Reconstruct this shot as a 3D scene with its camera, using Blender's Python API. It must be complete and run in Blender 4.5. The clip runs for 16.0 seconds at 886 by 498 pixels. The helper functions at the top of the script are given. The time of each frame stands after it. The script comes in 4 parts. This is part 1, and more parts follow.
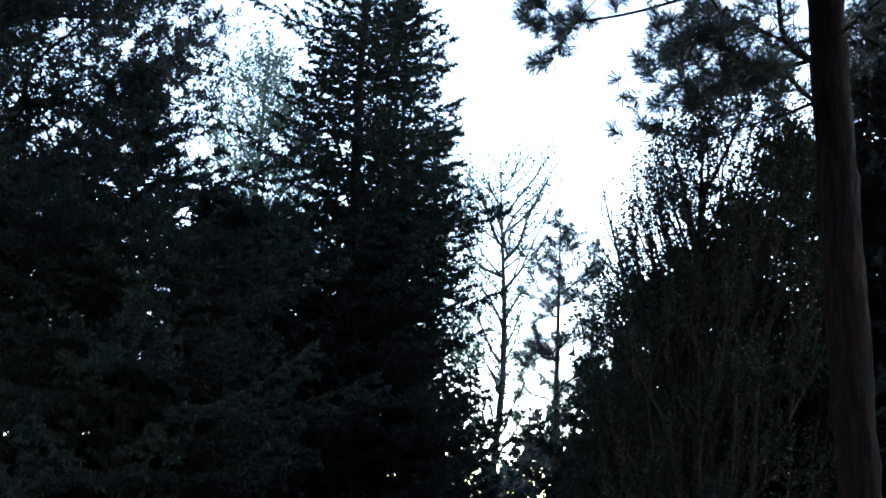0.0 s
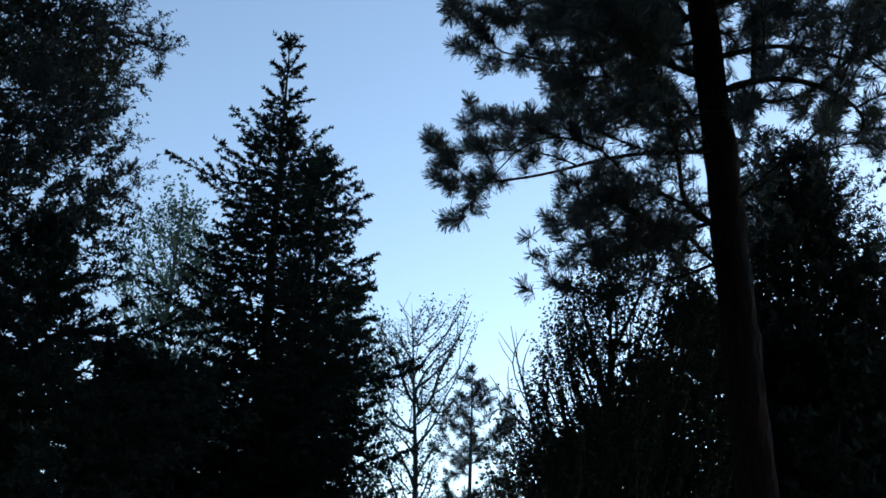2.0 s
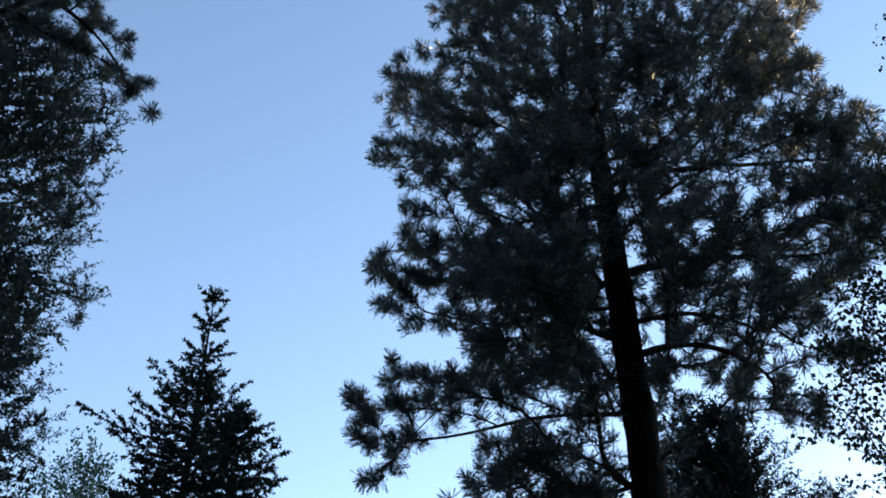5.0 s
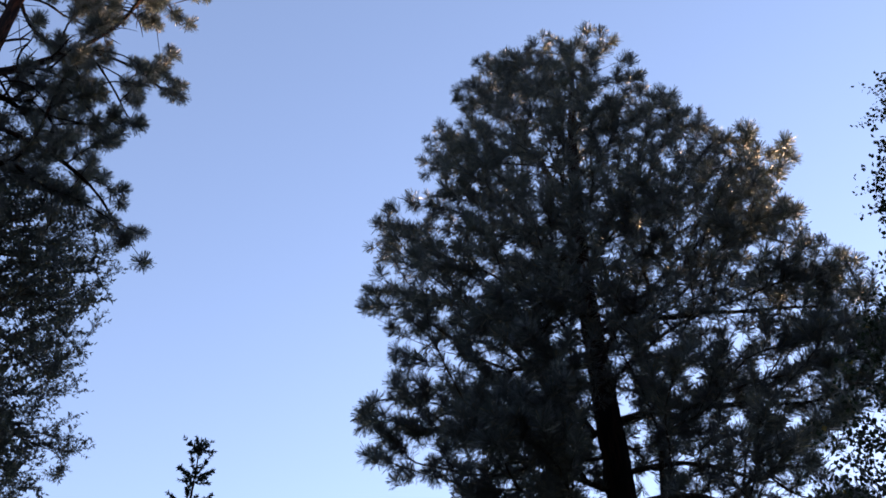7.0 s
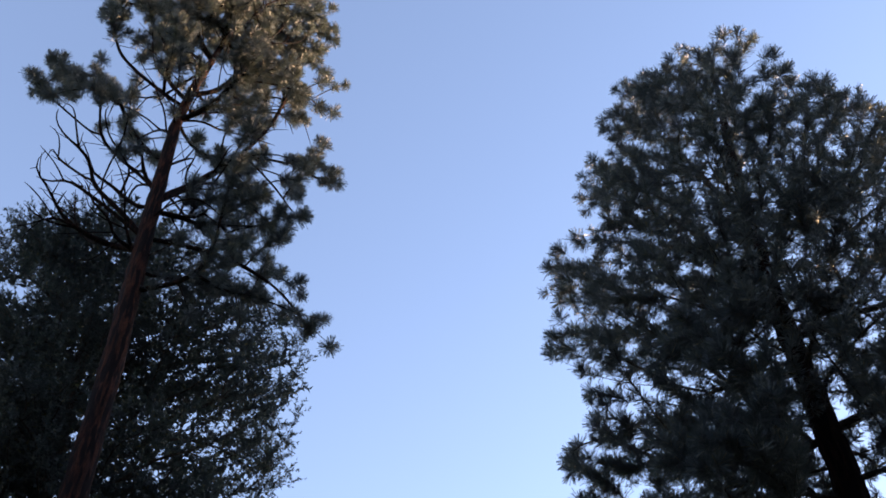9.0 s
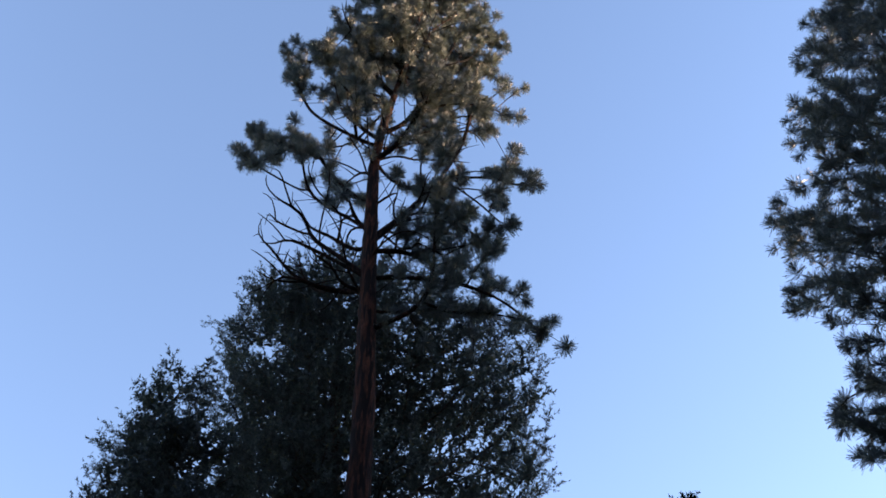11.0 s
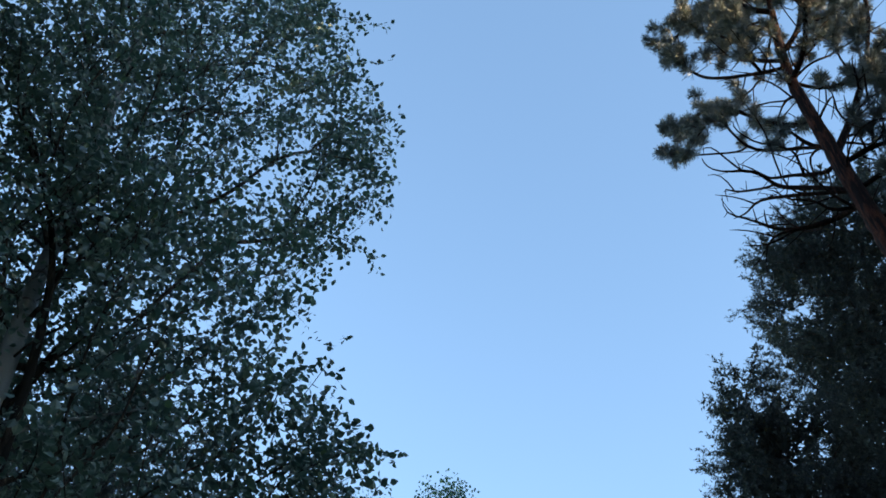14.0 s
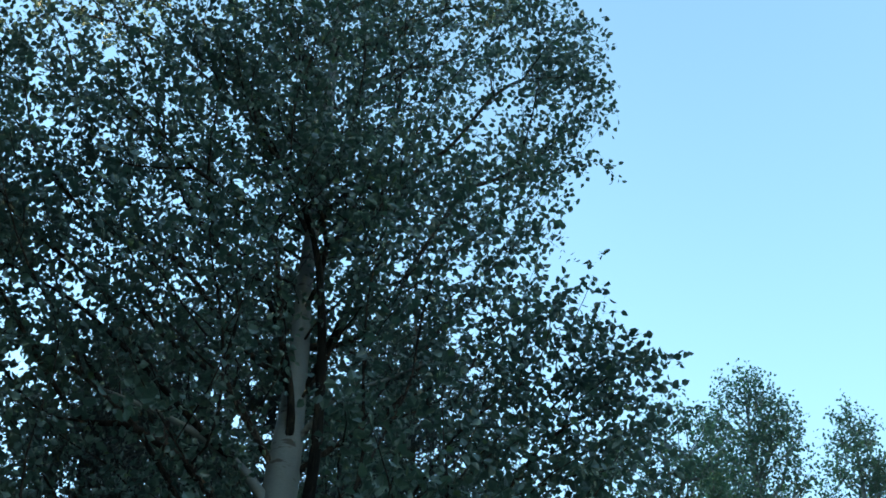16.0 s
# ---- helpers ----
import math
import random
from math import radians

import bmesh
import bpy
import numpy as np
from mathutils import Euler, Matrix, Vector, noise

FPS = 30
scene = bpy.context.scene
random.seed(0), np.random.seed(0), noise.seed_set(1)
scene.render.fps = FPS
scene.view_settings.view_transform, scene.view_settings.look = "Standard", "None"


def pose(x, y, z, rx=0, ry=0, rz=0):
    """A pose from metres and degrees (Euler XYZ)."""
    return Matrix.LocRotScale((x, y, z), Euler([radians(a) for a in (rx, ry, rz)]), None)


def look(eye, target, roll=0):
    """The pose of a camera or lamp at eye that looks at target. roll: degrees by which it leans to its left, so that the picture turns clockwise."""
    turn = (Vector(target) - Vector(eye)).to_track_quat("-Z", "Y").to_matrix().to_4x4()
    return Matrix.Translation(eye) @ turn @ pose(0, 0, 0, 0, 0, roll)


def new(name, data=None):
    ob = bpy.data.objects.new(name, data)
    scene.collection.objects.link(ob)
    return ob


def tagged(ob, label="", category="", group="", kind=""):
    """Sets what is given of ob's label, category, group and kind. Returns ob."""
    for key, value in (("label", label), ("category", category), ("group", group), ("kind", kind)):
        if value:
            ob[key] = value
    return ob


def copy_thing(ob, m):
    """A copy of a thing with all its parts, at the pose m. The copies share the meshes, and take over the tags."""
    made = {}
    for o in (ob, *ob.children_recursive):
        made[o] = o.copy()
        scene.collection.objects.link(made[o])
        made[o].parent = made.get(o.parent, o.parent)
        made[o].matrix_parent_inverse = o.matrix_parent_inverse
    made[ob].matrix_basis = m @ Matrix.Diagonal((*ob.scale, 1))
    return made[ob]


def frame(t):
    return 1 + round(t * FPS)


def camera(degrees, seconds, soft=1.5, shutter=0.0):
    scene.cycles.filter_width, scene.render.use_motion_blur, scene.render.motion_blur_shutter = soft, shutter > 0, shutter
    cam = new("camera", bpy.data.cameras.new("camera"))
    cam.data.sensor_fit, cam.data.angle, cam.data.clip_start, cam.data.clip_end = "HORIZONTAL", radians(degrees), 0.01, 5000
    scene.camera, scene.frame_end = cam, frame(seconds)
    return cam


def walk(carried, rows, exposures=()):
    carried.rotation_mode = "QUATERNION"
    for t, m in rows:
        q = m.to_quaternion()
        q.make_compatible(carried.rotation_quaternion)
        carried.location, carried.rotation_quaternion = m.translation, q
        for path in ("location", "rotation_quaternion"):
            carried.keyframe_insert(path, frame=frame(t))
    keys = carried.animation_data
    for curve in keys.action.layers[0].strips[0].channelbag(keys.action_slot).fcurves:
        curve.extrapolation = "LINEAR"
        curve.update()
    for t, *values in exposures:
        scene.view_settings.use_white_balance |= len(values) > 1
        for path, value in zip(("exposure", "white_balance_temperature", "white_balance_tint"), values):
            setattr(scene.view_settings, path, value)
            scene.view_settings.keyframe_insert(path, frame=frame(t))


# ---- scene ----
# ---------------------------------------------------------------- camera
cam = camera(47.02, 16.0, soft=1.65)
EYE = (0.0, 0.0, 1.6)
# seconds, heading, tilt, lean in degrees
TURN = [
    (0.0, 0.02, 14.82, 0.69), (0.5, -1.09, 17.26, 0.59), (1.0, -1.96, 19.83, 0.19), (1.5, -3.91, 21.25, 0.19),
    (2.0, -5.16, 23.53, -0.38), (2.5, -6.46, 26.49, -0.51), (3.0, -8.16, 28.94, -1.22), (3.5, -8.65, 30.92, -1.26),
    (4.0, -9.74, 33.03, -1.47), (4.5, -10.34, 35.59, -1.64), (5.0, -10.58, 37.88, -1.84), (5.2, -10.78, 38.66, -2.21),
]
TURN += [
    (7.3, -11.97, 46.95, -2.68), (7.5, -12.09, 47.23, -2.41), (8.0, -10.83, 47.03, -2.76), (8.5, -4.44, 48.36, -3.53),
    (9.0, 2.18, 49.38, -3.09), (9.2, 6.0, 49.78, -3.13), (11.3, 22.64, 50.05, -1.14), (11.5, 24.45, 50.34, -1.23),
    (12.0, 30.26, 50.31, -1.61), (12.5, 38.04, 50.31, -2.21), (13.0, 47.02, 50.66, -2.69), (13.5, 53.59, 50.85, -2.5),
    (14.0, 61.42, 51.03, -1.97), (14.5, 66.41, 51.06, -1.63), (15.0, 72.54, 49.85, -1.39), (15.5, 77.4, 48.33, -1.06),
    (16.0, 82.4, 46.87, 0.04),
]
# seconds, stops, kelvin, tint
LIGHT_METER = [
    (0.0, 3.75, 7250, 23), (0.6, 3.15, 7200, 23), (1.5, 2.07, 7000, 14), (2.5, 1.97, 7000, 20), (3.5, 1.99, 6760, 23), (5.0, 2.22, 6750, 19), (7.5, 2.47, 7200, 35),
    (9.0, 2.55, 7250, 31), (11.5, 2.52, 6650, 26), (12.0, 2.54, 6650, 25), (12.6, 2.65, 6680, 21), (13.5, 2.7, 6700, 16), (14.5, 2.8, 6680, 7), (16.0, 3.18, 6880, -2),
]
walk(cam, [(t, pose(*EYE, 90 + p, 0, h) @ pose(0, 0, 0, 0, 0, r)) for t, h, p, r in TURN], LIGHT_METER)

# ---------------------------------------------------------------- sky and sun
SUN_EL, SUN_AZ = radians(5), radians(-52)      # the azimuth counts from +y to the left
world = bpy.data.worlds.new("evening_sky")
scene.world = world
world.use_nodes = True
wn = world.node_tree.nodes
sky = wn.new("ShaderNodeTexSky")
sky.sky_type, sky.sun_disc = "NISHITA", False
sky.sun_elevation, sky.sun_rotation = SUN_EL, -SUN_AZ
sky.altitude, sky.air_density, sky.dust_density, sky.ozone_density = 2100, 1.0, 0.7, 1.5
world.node_tree.links.new(sky.outputs[0], wn["Background"].inputs[0])
wn["Background"].inputs[1].default_value = 0.15

sun = new("sun", bpy.data.lights.new("sun", "SUN"))
sun.data.energy, sun.data.angle, sun.data.color = 5.0, radians(0.5), (1.0, 0.76, 0.45)
SUN_WAY = Vector((-math.sin(SUN_AZ) * math.cos(SUN_EL), math.cos(SUN_AZ) * math.cos(SUN_EL), math.sin(SUN_EL)))
sun.matrix_world = look(SUN_WAY * 100, (0, 0, 0))


# ---------------------------------------------------------------- materials
def material(name):
    m = bpy.data.materials.new(name)
    m.use_nodes = True
    nt = m.node_tree
    return m, nt, nt.nodes["Principled BSDF"], nt.nodes["Material Output"]


def ramp(nt, source, stops):
    r = nt.nodes.new("ShaderNodeValToRGB")
    e = r.color_ramp.elements
    while len(e) < len(stops):
        e.new(0.5)
    for k, (p, c) in zip(e, stops):
        k.position, k.color = p, (*c, 1)
    nt.links.new(source, r.inputs[0])
    return r.outputs[0]


def mix(nt, kind, fac, a, b):
    n = nt.nodes.new("ShaderNodeMixRGB")
    n.blend_type = kind
    for sock, v in zip(n.inputs, (fac, a, b)):
        if isinstance(v, (int, float)):
            sock.default_value = v
        elif isinstance(v, tuple):
            sock.default_value = (*v, 1)
        else:
            nt.links.new(v, sock)
    return n.outputs[0]


def noise_of(nt, scale, detail=4, stretch=(1, 1, 1)):
    tc = nt.nodes.new("ShaderNodeTexCoord")
    mp = nt.nodes.new("ShaderNodeMapping")
    mp.inputs["Scale"].default_value = stretch
    n = nt.nodes.new("ShaderNodeTexNoise")
    n.inputs["Scale"].default_value, n.inputs["Detail"].default_value = scale, detail
    nt.links.new(tc.outputs["Object"], mp.inputs[0])
    nt.links.new(mp.outputs[0], n.inputs["Vector"])
    return n.outputs["Fac"], mp.outputs[0]


def bump(nt, bsdf, height, strength, dist):
    b = nt.nodes.new("ShaderNodeBump")
    b.inputs["Strength"].default_value, b.inputs["Distance"].default_value = strength, dist
    nt.links.new(height, b.inputs["Height"])
    nt.links.new(b.outputs[0], bsdf.inputs["Normal"])


def foliage(name, dark, light, old, rough, gloss, through_light, old_share=0.06):
    """Leaves or needles: each has its own shade, whole boughs differ, some are old; light passes through in part."""
    m, nt, bsdf, out = material(name)
    geo = nt.nodes.new("ShaderNodeNewGeometry")
    each = ramp(nt, geo.outputs["Random Per Island"], [(0.0, dark), (1 - old_share, light), (1 - old_share + 0.01, old), (1, old)])
    big, _ = noise_of(nt, 0.7, 3)
    col = mix(nt, "MULTIPLY", 1.0, each, ramp(nt, big, [(0.3, (0.72, 0.76, 0.8)), (0.7, (1.15, 1.1, 0.95))]))
    nt.links.new(col, bsdf.inputs["Base Color"])
    bsdf.inputs["Roughness"].default_value = rough
    bsdf.inputs["Specular IOR Level"].default_value = gloss
    tr = nt.nodes.new("ShaderNodeBsdfTranslucent")
    nt.links.new(mix(nt, "MULTIPLY", 1.0, col, (1.15, 1.25, 0.9)), tr.inputs[0])
    ms = nt.nodes.new("ShaderNodeMixShader")
    ms.inputs[0].default_value = through_light
    nt.links.new(bsdf.outputs[0], ms.inputs[1])
    nt.links.new(tr.outputs[0], ms.inputs[2])
    nt.links.new(ms.outputs[0], out.inputs[0])
    return m


def bark(name, base, plate, crack, scale, stretch, depth):
    """Long furrowed plates with dark cracks between, two grains over them."""
    m, nt, bsdf, _ = material(name)
    n, co = noise_of(nt, scale * 0.3, 5, stretch)
    furrow, _ = noise_of(nt, scale, 7, (1, 1, stretch[2] * 0.45))
    v = nt.nodes.new("ShaderNodeTexVoronoi")
    v.feature, v.inputs["Scale"].default_value = "DISTANCE_TO_EDGE", scale * 0.8
    nt.links.new(mix(nt, "ADD", 0.8, co, furrow), v.inputs["Vector"])
    grain, _ = noise_of(nt, scale * 5, 6, stretch)
    col = ramp(nt, n, [(0.3, base), (0.7, plate)])
    col = mix(nt, "MULTIPLY", 0.7, col, ramp(nt, grain, [(0.25, (0.45, 0.42, 0.4)), (0.75, (1.25, 1.2, 1.15))]))
    split = ramp(nt, furrow, [(0.46, (0, 0, 0)), (0.6, (1, 1, 1))])
    edge = ramp(nt, v.outputs["Distance"], [(0.0, (0.35, 0.35, 0.35)), (0.25, (1, 1, 1))])
    high = mix(nt, "MULTIPLY", 1.0, split, edge)
    nt.links.new(mix(nt, "MIX", high, crack, col), bsdf.inputs["Base Color"])
    bsdf.inputs["Roughness"].default_value = 0.92
    bsdf.inputs["Specular IOR Level"].default_value = 0.12
    bump(nt, bsdf, mix(nt, "ADD", 0.3, high, grain), 0.9, depth)
    return m


def pale_bark(name):
    m, nt, bsdf, _ = material(name)
    n, _ = noise_of(nt, 1.3, 4, (1, 1, 0.6))
    scars, _ = noise_of(nt, 5.0, 3, (1, 1, 3.2))
    grain, _ = noise_of(nt, 40, 4, (1, 1, 4))
    col = ramp(nt, n, [(0.3, (0.095, 0.11, 0.112)), (0.7, (0.165, 0.185, 0.187))])
    col = mix(nt, "MULTIPLY", 0.4, col, ramp(nt, grain, [(0.3, (0.6, 0.6, 0.58)), (0.7, (1.1, 1.1, 1.1))]))
    mark = ramp(nt, scars, [(0.6, (0, 0, 0)), (0.67, (1, 1, 1))])
    nt.links.new(mix(nt, "MIX", mark, col, (0.05, 0.045, 0.04)), bsdf.inputs["Base Color"])
    bsdf.inputs["Roughness"].default_value = 0.75
    bump(nt, bsdf, mix(nt, "ADD", 0.3, mark, grain), 0.5, 0.01)
    return m


def forest_floor():
    m, nt, bsdf, _ = material("forest_floor")
    n, _ = noise_of(nt, 0.25, 6)
    fine, _ = noise_of(nt, 18, 8)
    col = mix(nt, "MULTIPLY", 0.7, ramp(nt, n, [(0.35, (0.07, 0.05, 0.03)), (0.6, (0.06, 0.07, 0.025)), (0.8, (0.12, 0.09, 0.05))]),
              ramp(nt, fine, [(0.3, (0.4, 0.4, 0.4)), (0.7, (1.4, 1.3, 1.2))]))
    nt.links.new(col, bsdf.inputs["Base Color"])
    bsdf.inputs["Roughness"].default_value = 0.95
    bump(nt, bsdf, fine, 0.8, 0.05)
    return m


PINE_NEEDLE = foliage("pine_needles", (0.038, 0.046, 0.056), (0.067, 0.08, 0.091), (0.14, 0.11, 0.06), 0.46, 0.6, 0.3, 0.03)
FIR_NEEDLE = foliage("fir_needles", (0.03, 0.038, 0.045), (0.05, 0.061, 0.07), (0.08, 0.075, 0.045), 0.55, 0.3, 0.42, 0.03)
SPRUCE_NEEDLE = foliage("spruce_needles", (0.018, 0.027, 0.031), (0.032, 0.045, 0.046), (0.06, 0.06, 0.04), 0.7, 0.14, 0.42, 0.02)
ASPEN_LEAF = foliage("aspen_leaves", (0.046, 0.085, 0.086), (0.085, 0.142, 0.134), (0.11, 0.175, 0.105), 0.4, 0.6, 0.36, 0.02)
# aspen leaves again, brightened for the light on the far crowns
LIT_FAR_LEAF = foliage("lit_far_aspen_leaves", (0.05, 0.1, 0.09), (0.09, 0.165, 0.138), (0.12, 0.19, 0.11), 0.42, 0.35, 0.4, 0.04)
# also on the near aspen, where its darkness stands for backlight
OAK_AND_BACKLIT_LEAF = foliage("oak_and_backlit_leaves", (0.015, 0.025, 0.02), (0.028, 0.043, 0.032), (0.16, 0.12, 0.05), 0.55, 0.2, 0.36, 0.03)
# one bark in two tones: the near pine's shade is mixed into the first
SHADED_PINE_BARK = bark("shaded_pine_bark", (0.02, 0.0075, 0.0055), (0.042, 0.0155, 0.01), (0.004, 0.0025, 0.0025), 13, (1, 1, 0.3), 0.025)
PALER_PINE_BARK = bark("paler_pine_bark", (0.05, 0.016, 0.011), (0.105, 0.036, 0.022), (0.008, 0.004, 0.004), 13, (1, 1, 0.3), 0.025)
GREY_BARK = bark("grey_bark", (0.07, 0.058, 0.048), (0.12, 0.1, 0.085), (0.025, 0.02, 0.017), 16, (1, 1, 0.3), 0.015)
# darkened bark for aspen limbs that stand against the sky
BACKLIT_BARK = bark("backlit_limb_bark", (0.03, 0.026, 0.022), (0.055, 0.047, 0.04), (0.01, 0.009, 0.008), 16, (1, 1, 0.3), 0.01)
DEAD_WOOD = bark("dead_wood", (0.2, 0.17, 0.14), (0.32, 0.28, 0.24), (0.06, 0.05, 0.045), 20, (1, 1, 0.15), 0.008)
ASPEN_BARK = pale_bark("aspen_bark")
SOIL = forest_floor()


# ---------------------------------------------------------------- mesh helpers
class Soup:
    """Collects vertices and faces of one mesh."""

    def __init__(self):
        self.v, self.f3, self.f4, self.n = [], [], [], 0

    def add(self, v, f):
        f = np.asarray(f)
        (self.f3 if f.shape[1] == 3 else self.f4).append(f + self.n)
        self.v.append(v)
        self.n += len(v)

    def mesh(self, name, mat, smooth=False):
        me = bpy.data.meshes.new(name)
        v = np.concatenate(self.v).astype(np.float32)
        f3 = np.concatenate(self.f3) if self.f3 else np.zeros((0, 3), int)
        f4 = np.concatenate(self.f4) if self.f4 else np.zeros((0, 4), int)
        loops = np.concatenate([f3.ravel(), f4.ravel()]).astype(np.int32)
        sizes = np.concatenate([np.full(len(f3), 3), np.full(len(f4), 4)]).astype(np.int32)
        me.vertices.add(len(v))
        me.vertices.foreach_set("co", v.ravel())
        me.loops.add(len(loops))
        me.loops.foreach_set("vertex_index", loops)
        me.polygons.add(len(sizes))
        me.polygons.foreach_set("loop_start", np.concatenate([[0], np.cumsum(sizes)[:-1]]).astype(np.int32))
        me.polygons.foreach_set("use_smooth", np.full(len(sizes), smooth))
        me.update(calc_edges=True)
        me.materials.append(mat)
        return me


def part(name, soup, mat, parent, label="", kind="", smooth=False):
    ob = new(name, soup.mesh(name, mat, smooth))
    ob.parent = parent
    return tagged(ob, label, "", "", kind)


def thing(name, x, y, label, category, group="", turn=0.0):
    ob = new(name)
    ob.matrix_world = pose(x, y, 0, 0, 0, turn)
    return tagged(ob, label, category, group)


def tube(soup, pts, rad, sides, rough=0.0, rng=None):
    """A tapered round stem along pts, closed at its end."""
    p = np.asarray(pts, float)
    t = np.gradient(p, axis=0)
    t /= np.linalg.norm(t, axis=1)[:, None] + 1e-9
    ref = np.array([0.31, 0.95, 0.05]) if abs(t[0, 2]) > 0.6 else np.array([0.05, 0.1, 0.99])
    a = np.cross(t, ref)
    a /= np.linalg.norm(a, axis=1)[:, None] + 1e-9
    b = np.cross(t, a)
    th = np.arange(sides) * 2 * np.pi / sides
    r = np.asarray(rad, float)[:, None] * np.ones(sides)
    if rough:
        r = r * (1 + rough * rng.normal(size=r.shape))
    v = p[:, None] + r[..., None] * (np.cos(th)[None, :, None] * a[:, None] + np.sin(th)[None, :, None] * b[:, None])
    k = len(p)
    i = np.arange(k - 1)[:, None] * sides + np.arange(sides)[None]
    j = np.arange(k - 1)[:, None] * sides + (np.arange(sides)[None] + 1) % sides
    soup.add(v.reshape(-1, 3), np.stack([i, j, j + sides, i + sides], -1).reshape(-1, 4))


def frames_along(axis, spin):
    """Rotations that carry +x to the given axes, turned by spin about them."""
    x = axis / (np.linalg.norm(axis, axis=1)[:, None] + 1e-9)
    ref = np.where(np.abs(x[:, 2:3]) > 0.9, np.array([[1.0, 0, 0]]), np.array([[0, 0, 1.0]]))
    y = np.cross(ref, x)
    y /= np.linalg.norm(y, axis=1)[:, None]
    z = np.cross(x, y)
    c, s = np.cos(spin)[:, None], np.sin(spin)[:, None]
    return np.stack([x, c * y + s * z, c * z - s * y], -1)


def scatter(soup, templates, pos, axis, size, rng):
    """Sets a copy of one of the templates at each place."""
    which = rng.integers(len(templates), size=len(pos))
    spin = rng.uniform(-np.pi, np.pi, len(pos))
    rot = frames_along(axis, spin) * size[:, None, None]
    for k, (tv, tf) in enumerate(templates):
        m = which == k
        if m.any():
            v = np.einsum("nij,kj->nki", rot[m], tv) + pos[m][:, None]
            f = tf[None] + (np.arange(m.sum()) * len(tv))[:, None, None]
            soup.add(v.reshape(-1, 3), f.reshape(-1, tf.shape[1]))


def blades(base, tip, width, rng):
    """Thin pointed needles from base to tip."""
    d = tip - base
    s = np.cross(d, rng.normal(size=d.shape))
    s *= (width / 2) / (np.linalg.norm(s, axis=1)[:, None] + 1e-9)
    v = np.stack([base - s, base + s, tip], 1).reshape(-1, 3)
    return v, np.arange(len(v)).reshape(-1, 3)


def needle_tuft(rng, bundles=72, length=0.19, width=0.009, wide=40):
    """A round brush of long needles in bundles of three along the last stretch of a pine shoot, opening outwards."""
    back = rng.uniform(0, 1, bundles) ** 1.3
    a = np.radians(rng.uniform(0, 1, bundles) ** 0.6 * (70 + wide * back))
    f = rng.uniform(0, 2 * np.pi, bundles)
    way = np.stack([np.cos(a), np.sin(a) * np.cos(f), np.sin(a) * np.sin(f) + 0.08], 1)
    base = np.stack([0.02 - 0.16 * back, np.zeros(bundles), np.zeros(bundles)], 1)
    way, base = np.repeat(way, 3, 0), np.repeat(base, 3, 0)
    n = 3 * bundles
    tip = base + (way + rng.normal(0, 0.12, (n, 3))) * (length * rng.uniform(0.75, 1.0, n))[:, None]
    h = int(n * 0.4)
    va, fa = blades(base[:h], tip[:h], width, rng)
    vb, fb = blades(base[h:] + (tip[h:] - base[h:]) * 0.95, base[h:], width, rng)
    return np.concatenate([va, vb]), np.concatenate([fa, fb + len(va)])


def shoot(rng, n, length, needle, width, lean=55):
    """A straight shoot set all round with short needles."""
    x = rng.uniform(0, length, n)
    a, f = np.radians(rng.normal(lean, 10, n)), rng.uniform(0, 2 * np.pi, n)
    way = np.stack([np.cos(a), np.sin(a) * np.cos(f), np.sin(a) * np.sin(f)], 1)
    base = np.stack([x, np.zeros(n), np.zeros(n)], 1)
    return blades(base, base + way * needle, width, rng)


def spray(rng, shoots=7, length=0.42, spread=60, needle=0.062, n=10, width=0.021):
    """A fan of needled shoots on one twig."""
    vs, fs, k = [], [], 0
    for i in range(shoots):
        v, f = shoot(rng, n, length * rng.uniform(0.3, 0.55), needle, width)
        off = length * 0.55 * i / shoots
        a, e = radians(rng.uniform(-spread, spread)) * (1.3 - i / shoots), radians(rng.uniform(-25, 30))
        m = np.array(Euler((0, -e, a)).to_matrix())
        vs.append(v @ m.T + [off, 0, 0])
        fs.append(f + k)
        k += len(v)
    return np.concatenate(vs), np.concatenate(fs)


def leaf_twig(rng, leaves=14, length=0.32, size=0.05, simple=False):
    """A thin twig with stalked, roundish pointed leaves."""
    vs, fs, k = [], [], 0
    shape = np.array([[0, 0, 0], [0.3, 0.42, 0.1], [0.65, 0.36, 0.1], [1.05, 0, -0.05], [0.65, -0.36, 0.1], [0.3, -0.42, 0.1]])
    tri = np.array([[0, 3, 1], [1, 3, 2], [3, 0, 5], [3, 5, 4]])
    if simple:
        shape, tri = np.array([[0, 0, 0], [0.45, 0.44, 0.1], [1.05, 0, -0.05], [0.45, -0.44, 0.1]]), np.array([[0, 2, 1], [0, 3, 2]])
    for i in range(leaves):
        b = np.array([length * (i + rng.uniform(0, 0.8)) / leaves - 0.1, 0, 0])
        m = np.array(Euler(rng.uniform(-np.pi, np.pi, 3)).to_matrix())
        stalk = m[:, 0] * size * rng.uniform(0.5, 0.9)
        v = shape * size * rng.uniform(0.75, 1.15) @ m.T + b + stalk
        vs.append(v)
        fs.append(tri + k)
        k += len(shape)
        if simple:
            continue
        side = np.cross(stalk, [0.3, 0.2, 0.9])
        side *= 0.0012 / (np.linalg.norm(side) + 1e-9)
        vs.append(np.stack([b - side, b + side, b + stalk]))
        fs.append(np.array([[k, k + 1, k + 2]]))
        k += 3
    return np.concatenate(vs), np.concatenate(fs)


